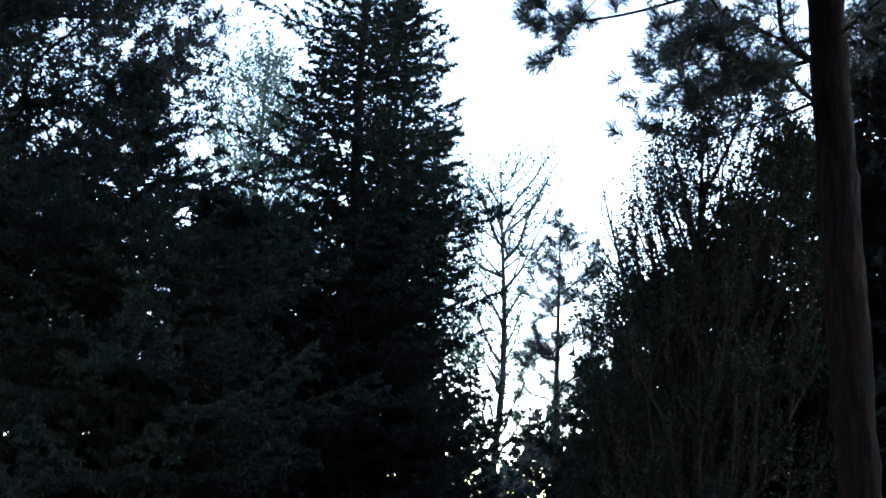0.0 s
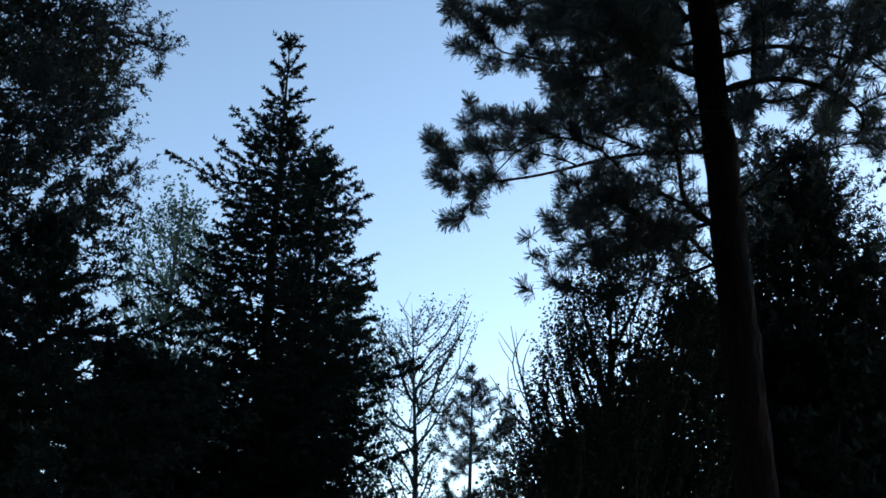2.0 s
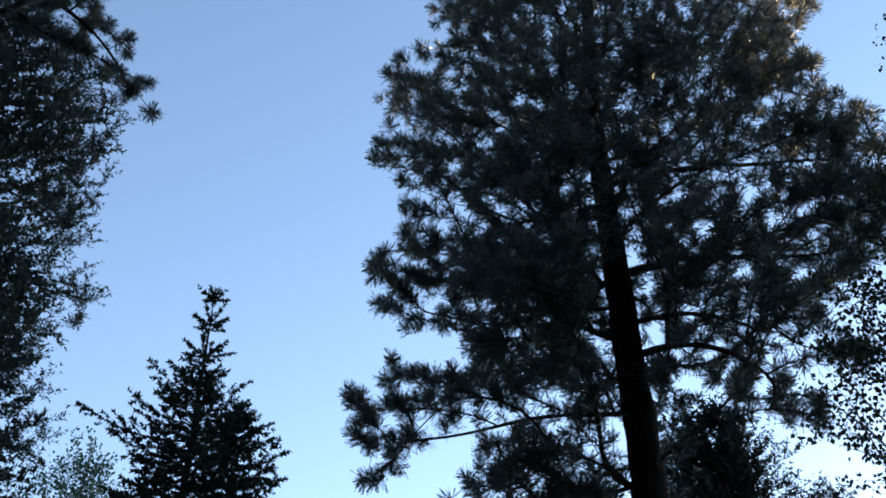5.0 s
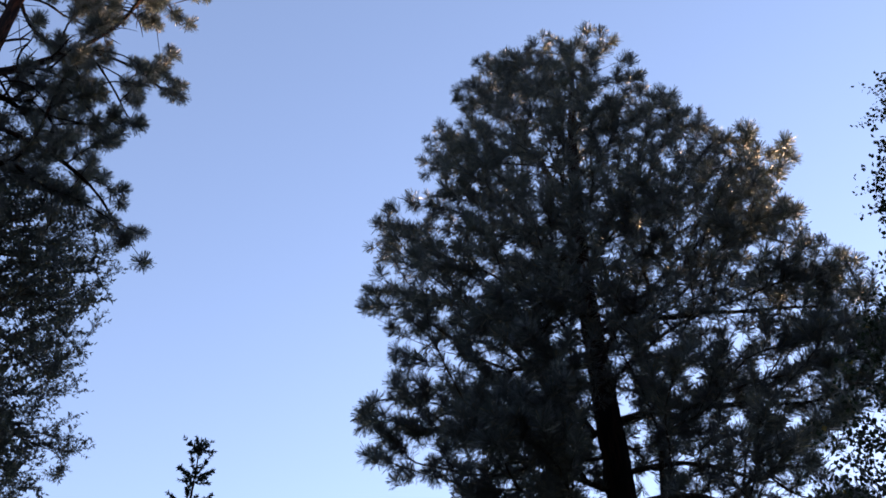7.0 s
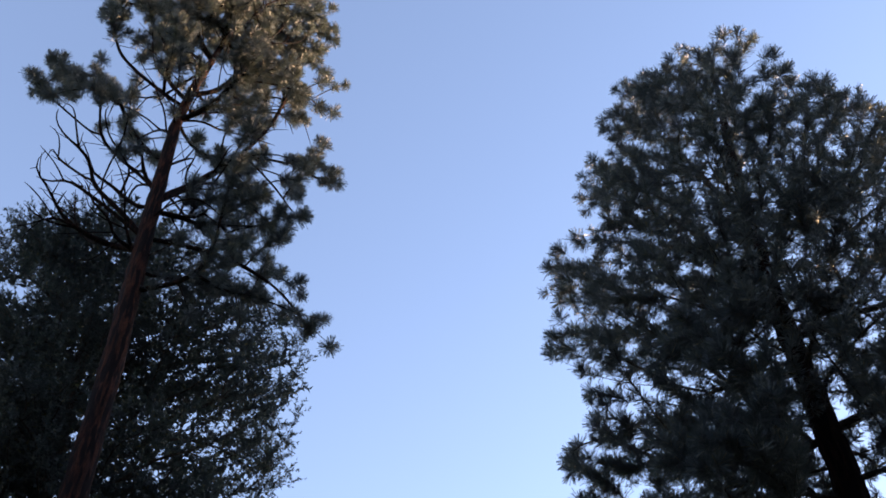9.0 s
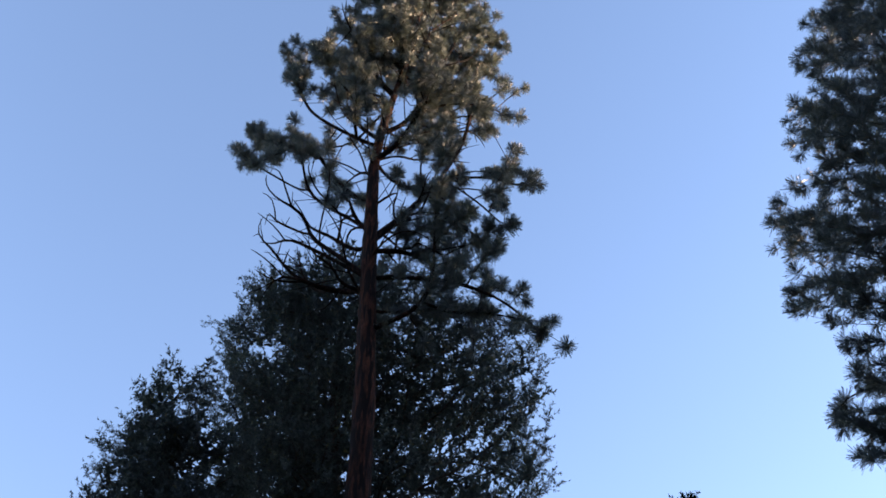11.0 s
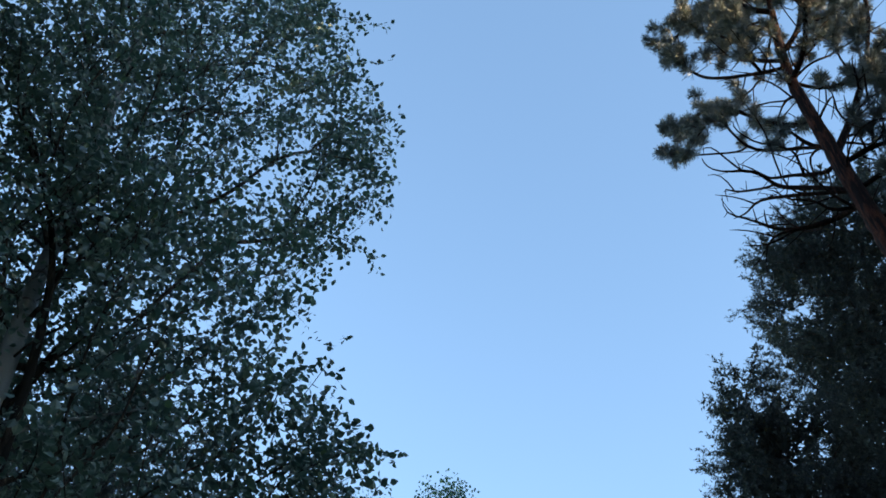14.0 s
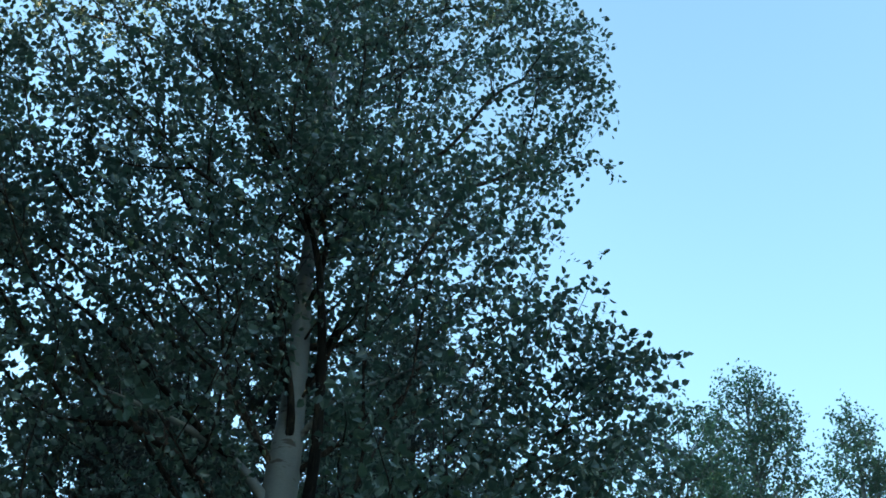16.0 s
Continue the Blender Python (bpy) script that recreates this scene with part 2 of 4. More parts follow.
# ---------------------------------------------------------------- how a tree grows
def crown_targets(rng, axis, rows, depth, step, lump, tips, inner=0.5, fill=1.0, squash=0.75, core=0.5, near=0.75, wisps=0, apart=0.0, clear=None):
    """Tip places of a crown whose half-widths to both sides follow rows (height, left, right)."""
    rows = np.array(rows, float)
    out = []
    for z in np.arange(rows[0, 0], rows[-1, 0] + 0.01, step):
        l, r = np.interp(z, rows[:, 0], rows[:, 1]), np.interp(z, rows[:, 0], rows[:, 2])
        c = np.interp(z, axis[:, 2], axis[:, 0])
        c = min(max(c, l + 0.3 * (r - l)), r - 0.3 * (r - l))
        mean = (r - l) / 2
        n = max(4, int(2 * np.pi * mean / (1.7 * lump)))
        angles = [0.0, np.pi] + list(rng.uniform(0, 2 * np.pi, max(0, int((n - 2) * fill))))
        for a in angles:
            for ring in (1.0, inner * rng.uniform(0.3, 1.5)):
                if ring < 1 and rng.random() > core:
                    continue
                h = (r - c) if np.cos(a) > 0 else (c - l)
                k = max(0.05, h - lump * 0.6) * ring * (rng.uniform(0.86, 1.04) if abs(np.sin(a)) < 0.01 else rng.uniform(0.75, 1.0))
                kw = max(0.05, mean * depth * (1.2 - 0.55 * z / rows[-1, 0]) * (near if np.sin(a) < 0 else 1.0) - lump * 0.5) * ring
                p = np.array([c + np.cos(a) * k, np.sin(a) * kw, z + rng.normal(0, step * 0.3)])
                m = max(2, rng.poisson(tips))
                q = rng.normal(size=(m, 3))
                q *= (rng.uniform(0.15, 1, m) ** 0.5 / np.linalg.norm(q, axis=1))[:, None]
                out.append(np.column_stack([p + q * [lump, lump, lump * squash], np.full(m, ring < 1)]))
    for _ in range(wisps):
        z, a = rng.uniform(rows[0, 0], rows[-1, 0]), rng.choice([0.0, np.pi]) + rng.normal(0, 0.5)
        l, r = np.interp(z, rows[:, 0], rows[:, 1]), np.interp(z, rows[:, 0], rows[:, 2])
        far = rng.uniform(0.86, 1.02) * (r - l) / 2
        tip = np.array([(l + r) / 2 + np.cos(a) * far, np.sin(a) * far * depth, z, 0.0])
        way = np.array([np.cos(a) * 0.16, np.sin(a) * 0.16, rng.normal(0, 0.06), 0.0])
        out.append(np.stack([tip - way * k for k in range(int(rng.integers(3, 6)))]))
    out = np.concatenate(out)
    if clear:
        beside = np.abs(out[:, 0] - np.interp(out[:, 2], axis[:, 2], axis[:, 0])) < clear[0]
        out = out[~(beside & (out[:, 1] < 0.05) & (out[:, 2] < clear[1]))]
    if apart:
        cells, keep = {}, []
        for i, p in enumerate(out[:, :3]):
            c = np.floor(p / apart).astype(int)
            close = [j for x in (-1, 0, 1) for y in (-1, 0, 1) for z in (-1, 0, 1) for j in cells.get((c[0] + x, c[1] + y, c[2] + z), ())]
            if not close or ((out[close, :3] - p) ** 2).sum(1).min() > apart * apart:
                keep.append(i)
                cells.setdefault(tuple(c), []).append(i)
        out = out[keep]
    return out[:, :3], out[:, 3] > 0.5


def clump_targets(rng, clumps, axis, dist, apart, margin=0.04, depth=0.8, clear=None, open_above=99):
    """Tip places of a crown made of rounded needle clumps (u, height, reach), set round the stem at all depths."""
    c = np.array(clumps, float)
    out = []
    for u, z, r in clumps:
        level = c[np.abs(c[:, 1] - z) < 1.2]
        lo, hi = level[:, 0].min() - 0.2, level[:, 0].max() + 0.2
        half, mid = (hi - lo) / 2, (hi + lo) / 2
        room = half * depth * math.sqrt(max(0.0, 1 - ((u - mid) / half) ** 2))
        if room > 2.2 * r:
            backs = [room * rng.uniform(0.3, 0.95), rng.uniform(-0.4, 0.4) * room] + [-room * rng.uniform(0.45, 0.9)] * (rng.random() < 0.55)
        else:
            backs = [rng.uniform(-0.8, 0.8) * room]
        for w in backs:
            grade = 1 + w / dist
            p = np.array([u * grade, w, 1.6 + (z - 1.6) * grade])
            if clear and w < 0.05 and z < clear[1] and abs(u - np.interp(z, axis[:, 2], axis[:, 0])) < clear[0]:
                continue
            size = np.array([1, 1, 0.95]) * max(0.17, r - margin)
            got = np.zeros((0, 3))
            for _ in range(int(40 + 260 * r)):
                q = rng.normal(size=3)
                q = p + q / np.linalg.norm(q) * size * rng.uniform(0, 1) ** 0.4
                if not len(got) or ((got - q) ** 2).sum(1).min() > (apart * (1 + 0.35 * (z > open_above))) ** 2:
                    got = np.vstack([got, q])
            out.append(np.column_stack([got, np.full(len(got), float(w > 0.5))]))
    out = np.concatenate(out)
    return out[:, :3], out[:, 3] > 0.5


def filler_targets(rng, rows, apart, tries, gaps=(), depth=0.7, shrink=0.86):
    """Sparse tips all through a crown between its outlines (height, left, right), kept out of the open gaps (u, height, reach)."""
    rows = np.array(rows, float)
    cells, out = {}, []
    for _ in range(tries):
        z = rng.uniform(rows[0, 0], rows[-1, 0])
        l, r = np.interp(z, rows[:, 0], rows[:, 1]), np.interp(z, rows[:, 0], rows[:, 2])
        half = (r - l) / 2 * shrink
        a, k = rng.uniform(0, 2 * np.pi), math.sqrt(rng.uniform(0, 1))
        p = np.array([(l + r) / 2 + half * k * math.cos(a), half * depth * k * math.sin(a), z])
        if any((p[0] - u) ** 2 + (z - h) ** 2 < g * g for u, h, g in gaps):
            continue
        c = tuple(np.floor(p / apart).astype(int))
        near = [q for x in (-1, 0, 1) for y in (-1, 0, 1) for w in (-1, 0, 1) for q in cells.get((c[0] + x, c[1] + y, c[2] + w), ())]
        if all(((p - q) ** 2).sum() > apart * apart for q in near):
            cells.setdefault(c, []).append(p)
            out.append(p)
    return np.array(out)


def grow(rng, axis, axis_rad, tips, slope=0.1, sag=0.05, twig=0.004, power=0.46, wiggle=0.05, seg=0.35, limbs=(), rising=1.4):
    """Joins all tips to the trunk by the shortest natural ways. Returns the stems, thickest first, and each tip's end direction."""
    cum = np.concatenate([[0], np.cumsum(np.linalg.norm(np.diff(axis, axis=0), axis=1))])
    s = np.linspace(0, cum[-1], int(cum[-1] / 0.3) + 2)
    trunk = np.stack([np.interp(s, cum, axis[:, k]) for k in range(3)], 1)
    trunk_r = np.interp(s, cum, axis_rad)
    nt = len(trunk)
    size = nt + len(tips) * 14 + len(limbs) * 60
    pos, par = np.zeros((size, 3)), np.full(size, -1)
    pos[:nt], par[1:nt] = trunk, np.arange(nt - 1)
    n = nt
    for limb in limbs:
        limb = np.asarray(limb, float)
        far = np.concatenate([[0], np.cumsum(np.linalg.norm(np.diff(limb, axis=0), axis=1))])
        u = np.linspace(0, far[-1], min(50, int(far[-1] / 0.2) + 2))
        way = np.stack([np.interp(u, far, limb[:, k]) for k in range(3)], 1)
        for _ in range(3):
            way[1:-1] = 0.5 * way[1:-1] + 0.25 * (way[:-2] + way[2:])
        i = int(np.argmin(np.linalg.norm(pos[:n] - way[0], axis=1)))
        m = len(way) - 1
        pos[n:n + m] = way[1:]
        par[n:n + m] = [i, *range(n, n + m - 1)]
        n += m
    first = n
    ax = np.stack([np.interp(tips[:, 2], axis[:, 2], axis[:, k]) for k in (0, 1)], 1)
    order = np.argsort(np.linalg.norm(tips[:, :2] - ax, axis=1) + rng.uniform(0, 0.4, len(tips)))
    ends = []
    for t in order:
        p = tips[t]
        d = p - pos[:n]
        hd = np.hypot(d[:, 0], d[:, 1])
        cost = np.sqrt(hd * hd + d[:, 2] ** 2) + rising * np.maximum(0, slope * hd - d[:, 2])
        i = int(np.argmin(cost))
        ln = float(np.linalg.norm(p - pos[i]))
        m = min(12, max(1, int(ln / seg)))
        u = (np.arange(1, m + 1) / m)[:, None]
        way = pos[i] + (p - pos[i]) * u
        way[:, 2] -= (sag * ln * 4 * u * (1 - u))[:, 0]
        way[:-1] += rng.normal(0, wiggle * seg, (m - 1, 3))
        pos[n:n + m] = way
        par[n:n + m] = [i, *range(n, n + m - 1)]
        ends.append(n + m - 1)
        n += m
    pos, par = pos[:n], par[:n]
    count = np.zeros(n)
    count[ends] = 1
    for i in range(n - 1, nt - 1, -1):
        if count[i] == 0:
            count[i] = 1
        count[par[i]] += count[i]
    rad = twig * np.maximum(count, 1) ** power
    rad[:nt] = trunk_r
    heavy = np.full(n, -1)
    for i in range(nt, n):
        q = par[i]
        if q >= nt and (heavy[q] < 0 or count[i] > count[heavy[q]]):
            heavy[q] = i
    inner = np.array([i for i in range(nt, n) if heavy[i] >= 0], int)
    for _ in range(4):
        pos[inner] = 0.5 * pos[inner] + 0.25 * pos[par[inner]] + 0.25 * pos[heavy[inner]]
    stems = []
    for i in range(nt, n):
        q = par[i]
        if q < nt or heavy[q] != i:
            chain = [q, i]
            while heavy[chain[-1]] >= 0:
                chain.append(heavy[chain[-1]])
            r = rad[chain].copy()
            r[0] = min(r[0], r[1] * 1.15)
            r[-1] *= 0.6
            stems.append((q < nt, pos[chain], np.minimum.accumulate(r)))
    way = pos[ends] - pos[par[ends]]
    way /= np.linalg.norm(way, axis=1)[:, None] + 1e-9
    return stems, pos[ends], way, order


def wood(tree, rng, axis, axis_rad, stems, mat, limb_mat, limb_min=0.03, trunk_label="", rough=0.05):
    soup = Soup()
    cum = np.concatenate([[0], np.cumsum(np.linalg.norm(np.diff(axis, axis=0), axis=1))])
    s = np.linspace(0, cum[-1], int(cum[-1] / 0.22) + 2)
    pts = np.stack([np.interp(s, cum, axis[:, k]) for k in range(3)], 1)
    rad = np.interp(s, cum, axis_rad) * (1 + 0.7 * np.exp(-s / 0.35))
    tube(soup, pts, rad, 18, rough, rng)
    part("trunk", soup, mat, tree, trunk_label, "", True)
    twigs = Soup()
    for from_trunk, p, r in stems:
        if from_trunk and r[0] > limb_min:
            limb = Soup()
            tube(limb, p, r, 9, 0.04, rng)
            part("limb", limb, limb_mat, tree, "", "", True)
        else:
            tube(twigs, p, r, 6 if r[0] > 0.02 else 4 if r[0] > 0.008 else 3)
    if twigs.n:
        part("branchwork", twigs, limb_mat, tree, "", "stuff")


def plant(name, az, dist, label, category, group=""):
    """An Empty at the foot of a tree; its x axis runs to the right as seen from the path, its y axis away from it."""
    a = radians(az)
    return thing(name, -math.sin(a) * dist, math.cos(a) * dist, label, category, group, az)


def grown_tree(name, az, dist, seed, label, category, axis, radii, rows, templates, leaf_mat, bark_mat, limb_mat,
               depth=0.85, step=0.7, lump=0.5, tips=7, inner=0.5, fill=1.0, squash=0.75, slope=0.1, sag=0.05, twig=0.004,
               power=0.46, lift=0.3, size=1.0, group="", bare=None, crown_label="", trunk_label="", limb_min=0.03, core=0.5, inside=None, near=0.75, wisps=0, apart=0.0, clear=None, boughs=(), clumps=None, limbs=(), filler=None, dead=(), margin=0.04, thin=None, open_above=99):
    rng = np.random.default_rng(seed)
    tree = plant(name, az, dist, label, category, group)
    axis = np.array(axis, float)
    if clumps:
        targets, deep = clump_targets(rng, clumps, axis, dist, apart, margin, clear=clear, open_above=open_above)
    else:
        targets, deep = crown_targets(rng, axis, rows, depth, step, lump, tips, inner, fill, squash, core, near, wisps, apart, clear)
    if filler:
        more = filler_targets(rng, *filler)
        if clear:
            more = more[~((np.abs(more[:, 0] - np.interp(more[:, 2], axis[:, 2], axis[:, 0])) < clear[0]) & (more[:, 1] < 0.05) & (more[:, 2] < clear[1]))]
        targets, deep = np.vstack([targets, more]), np.append(deep, np.ones(len(more), bool))
    if thin:
        luck = rng.random(len(targets))
        keep = (luck > thin[1]) | (targets[:, 2] < thin[2]) | (targets[:, 0] < thin[0]) & ((luck > thin[1] * 0.6) | (targets[:, 2] < thin[2] + 1.6))
        targets, deep = targets[keep], deep[keep]
    for u, w, z, reach, n in boughs:
        q = rng.normal(size=(n, 3))
        q *= (rng.uniform(0.3, 1, n) ** 0.5 / np.linalg.norm(q, axis=1))[:, None]
        targets, deep = np.vstack([targets, (u, w, z) + q * [reach, reach, reach * 0.7]]), np.append(deep, np.full(n, reach > 0.7))
    main = [[(u, math.sin(5 * k + j) * 0.12 * j, z) for j, (u, z) in enumerate(line)] for k, line in enumerate([*limbs, *dead])]
    for line in main[:len(limbs)]:
        targets = np.vstack([targets, np.array(line[-1]) + rng.normal(0, 0.22, (2, 3))])
        deep = np.append(deep, np.zeros(2, bool))
    stems, end, way, order = grow(rng, axis, radii, targets, slope, sag, twig, power, limbs=main, rising=0.6 if main else 1.4)
    if bare is not None:
        stems += grow(rng, axis, radii, np.array(bare(rng), float), slope, sag, twig, power, 0.4, 0.22, limbs=main)[0]
    wood(tree, rng, axis, radii, stems, bark_mat, limb_mat, limb_min, trunk_label)
    soup = Soup()
    aim = way + np.array([0, 0, lift]) + rng.normal(0, 0.25, way.shape)
    big = size * rng.uniform(0.8, 1.2, len(end))
    hid = deep[order] | (end[:, 1] > 0.5) if inside else np.zeros(len(end), bool)
    scatter(soup, templates, end[~hid], aim[~hid], big[~hid], rng)
    if hid.any():
        scatter(soup, inside, end[hid], aim[hid], big[hid], rng)
    part("crown", soup, leaf_mat, tree, crown_label, "stuff")
    return tree


def spruce(name, az, dist, seed, label, axis, radius, rows, group="", gap=0.34, per=8, droop=0.12, coarse=1.0, name_category="spruce tree"):
    """A spire of whorled boughs, each with flat side twigs full of short needles."""
    rng = np.random.default_rng(seed)
    tree = plant(name, az, dist, label, name_category, group)
    axis, rows = np.array(axis, float), np.array(rows, float)
    top = axis[-1, 2]
    needles, twigs = Soup(), Soup()
    shoots = [shoot(rng, 26 if coarse < 2 else 14, 0.2 * coarse, 0.072 * coarse, 0.034 * coarse if coarse < 2 else 0.05 * coarse) for _ in range(6)]
    at, to = [], []
    stems = []
    z = rows[0, 0]
    leader = 1.9 if top > 13 else 0.12
    while z < top - leader:
        left, right = np.interp(z, rows[:, 0], rows[:, 1]), np.interp(z, rows[:, 0], rows[:, 2])
        u, w = np.interp(z, axis[:, 2], axis[:, 0]), np.interp(z, axis[:, 2], axis[:, 1])
        near_top = (top - z) / top
        n = per if near_top > 0.3 else 8 if near_top > 0.12 else 7
        a0 = rng.uniform(0, 2 * np.pi)
        for k in range(n):
            a = a0 + 2 * np.pi * (k + rng.uniform(-0.25, 0.25)) / n
            side = (right - u) if np.cos(a) > 0 else (u - left)
            ln = (abs(np.cos(a)) * side + abs(np.sin(a)) * (right - left) / 2 * 0.95) / (abs(np.cos(a)) + abs(np.sin(a)))
            ln = max(0.14, ln * (rng.uniform(0.4, 0.95) if rng.random() < 0.8 else rng.uniform(0.95, 1.45)))
            ln *= 1.0 + 0.55 * noise.noise(Vector((z * 1.25, 1.6 * math.cos(a), seed + 1.6 * math.sin(a))))
            m = max(4, int(ln / (0.17 * coarse)))
            t = np.linspace(0, 1, m)
            rise = 0.12 + 0.3 * max(0.0, 1 - near_top / 0.3) - droop * min(1, near_top * 1.6)
            p = np.stack([u + np.cos(a) * ln * t, w + np.sin(a) * ln * t,
                          z + ln * (rise * t - 0.07 * np.sin(t * np.pi) + 0.08 * t ** 3)], 1)
            stems.append((True, p, np.linspace(0.006 + 0.011 * ln, 0.003, m)))
            out = np.array([np.cos(a), np.sin(a), 0])
            across = np.array([-np.sin(a), np.cos(a), 0])
            for j in range(1, m):
                at.append(p[j])
                to.append(p[j] - p[j - 1])
                if t[j] < 0.15:
                    continue
                for sgn in (-1, 1):
                    tl = min(0.8, 0.5 * ln) * (1.15 - t[j]) * rng.uniform(0.6, 1.15)
                    q = max(1, int(tl / (0.14 * coarse)))
                    way = out * 0.62 + across * sgn * 0.75 + np.array([0, 0, rng.uniform(-0.3, 0.02) if near_top > 0.45 else rng.uniform(-0.15, 0.4)])
                    way /= np.linalg.norm(way)
                    s = np.arange(1, q + 1)[:, None] * tl / q
                    pts = p[j] + way * s + np.array([0, 0, -0.12]) * s ** 2
                    if tl > 0.36:
                        tube(twigs, np.vstack([p[j], pts]), np.linspace(0.005, 0.002, q + 1), 3)
                    at.extend(pts - way * 0.1)
                    to.extend([way + rng.normal(0, 0.18, 3) for _ in range(q)])
        z += gap * rng.uniform(0.8, 1.2) * (1.0 if near_top > 0.3 else 0.8)
    for down, ln in ((0.12, 0.2), (0.72, 0.32), (0.86, 0.2), (1.5, 0.55)) if top > 13 else ():
        for k in range(6):
            a = k * 1.05 + down * 3 + rng.uniform(-0.2, 0.2)
            t = np.linspace(0, 1, int(ln / 0.1) + 1)
            far = ln * rng.uniform(0.55, 1.2)
            u = np.interp(top - down, axis[:, 2], axis[:, 0])
            p = np.stack([u + np.cos(a) * far * t, np.sin(a) * far * t, top - down + far * (0.3 * t + 0.12 * t ** 2)], 1)
            stems.append((True, p, np.linspace(0.012, 0.004, len(t))))
            at.extend(p[1:] - (p[1] - p[0]) * 0.6)
            to.extend(np.diff(p, axis=0))
    for zz in np.linspace(top - 0.2, top, 3):
        at.append(np.array([axis[-1, 0], axis[-1, 1], zz - 0.1]))
        to.append(np.array([0.05, 0.02, 1.0]))
    for k in range(6):
        at.append(np.array([axis[-1, 0], axis[-1, 1], top - 0.05]))
        to.append(np.array([np.cos(k * 1.05), np.sin(k * 1.05), 0.55]))
    wood(tree, rng, axis, radius, [], GREY_BARK, GREY_BARK)
    for _, p, r in stems:
        tube(twigs, p, r, 5 if r[0] > 0.015 else 3)
    part("branchwork", twigs, GREY_BARK, tree, "", "stuff")
    at, to = np.array(at), np.array(to)
    scatter(needles, shoots, at, to, rng.uniform(0.8, 1.25, len(at)), rng)
    part("crown", needles, SPRUCE_NEEDLE, tree, "", "stuff")
    return tree


# ---------------------------------------------------------------- ground
def ground_sheet():
    n, half = 120, 700.0
    g = np.sinh(np.linspace(-4.2, 4.2, n)) / math.sinh(4.2) * half
    x, y = np.meshgrid(g, g, indexing="ij")
    z = np.array([noise.noise(Vector((a * 0.12, b * 0.12, 0))) * 0.12 for a, b in zip(x.ravel(), y.ravel())]) - 0.05
    soup = Soup()
    i = (np.arange(n - 1)[:, None] * n + np.arange(n - 1)[None]).ravel()
    soup.add(np.stack([x.ravel(), y.ravel(), z], 1), np.stack([i, i + n, i + n + 1, i + 1], 1))
    ob = new("ground", soup.mesh("ground", SOIL, True))
    tagged(ob, "forest floor of soil and fallen needles", "ground", "", "structure")


ground_sheet()

# ---------------------------------------------------------------- foliage pieces
kit = np.random.default_rng(11)
TUFT = [needle_tuft(kit) for _ in range(5)]
BALL_TUFT = [needle_tuft(kit, 135, 0.17, 0.0085, 60) for _ in range(5)]
INNER_TUFT = [needle_tuft(kit, 36, 0.165, 0.012) for _ in range(4)]
SPRAY = [spray(kit) for _ in range(6)]
INNER_SPRAY = [spray(kit, 5, 0.5, 70, 0.09, 8, 0.05) for _ in range(4)]
BROAD = [leaf_twig(kit, 12, 0.36, 0.056) for _ in range(8)]
OAK_TWIG = [leaf_twig(kit, 16, 0.45, 0.05, True) for _ in range(6)]
BACK_BROAD = [leaf_twig(kit, 14, 0.32, 0.05, True) for _ in range(6)]
SMALL_BROAD = [leaf_twig(kit, 8, 0.4, 0.052, True) for _ in range(6)]
FAR_BROAD = [leaf_twig(kit, 12, 0.42, 0.072, True) for _ in range(6)]

# ---------------------------------------------------------------- trees
# needle clumps of the leaning pine, bough by bough: across, height, reach
PINE_CROWN = [
    (0.3, 21.2, 0.62), (1.3, 21, 0.54), (-0.3, 20.6, 0.62), (-0.9, 20.6, 0.56), (-1.6, 20.1, 0.44), (0.7, 20, 0.67), (1.7, 19.9, 0.49), (1.9, 19.1, 0.47), (-1.2, 19.4, 0.63), (-0.3, 19.1, 0.76),
    (0.7, 18.5, 0.73), (1.5, 18.3, 0.54), (2.3, 18.3, 0.44), (2.7, 17.8, 0.4), (2.9, 17.3, 0.32), (-2.1, 18.6, 0.46), (-2.5, 17.9, 0.35), (-1.6, 18.1, 0.68), (-0.7, 17.5, 0.77), (0.3, 17, 0.74),
    (1.3, 17, 0.61), (2.1, 16.9, 0.53), (2.8, 16.4, 0.43), (3.5, 16.8, 0.4), (4.2, 16.3, 0.28), (3.7, 15.9, 0.41), (3, 15.7, 0.5), (3.6, 14.9, 0.4), (-1.9, 17.1, 0.56), (-1, 16.2, 0.62),
    (-0.2, 15.8, 0.61), (0.6, 15.7, 0.6), (1.5, 15.6, 0.61), (2.2, 15.3, 0.56), (2.9, 14.6, 0.45),
]
PINE_UPPER_LEFT = [
    (-2.7, 16.8, 0.32), (-3.3, 16.3, 0.35), (-3.6, 15.8, 0.29), (-2.9, 15.9, 0.43), (-2.3, 16.1, 0.38), (-1.6, 15.6, 0.45), (-2.6, 15, 0.4), (-3.2, 14.9, 0.39), (-1.9, 14.7, 0.41), (-1.2, 14.5, 0.4),
    (-3.6, 14.3, 0.32), (-3.3, 13.8, 0.33), (-2.8, 14.1, 0.44), (-2.2, 13.7, 0.4), (-1.5, 13.6, 0.4), (-0.9, 14, 0.44), (-2.8, 13.4, 0.26), (-1.9, 13.2, 0.26), (-1.1, 13, 0.33), (-0.6, 13.2, 0.41),
    (-0.7, 14.9, 0.48), (-0.2, 14.1, 0.43),
]
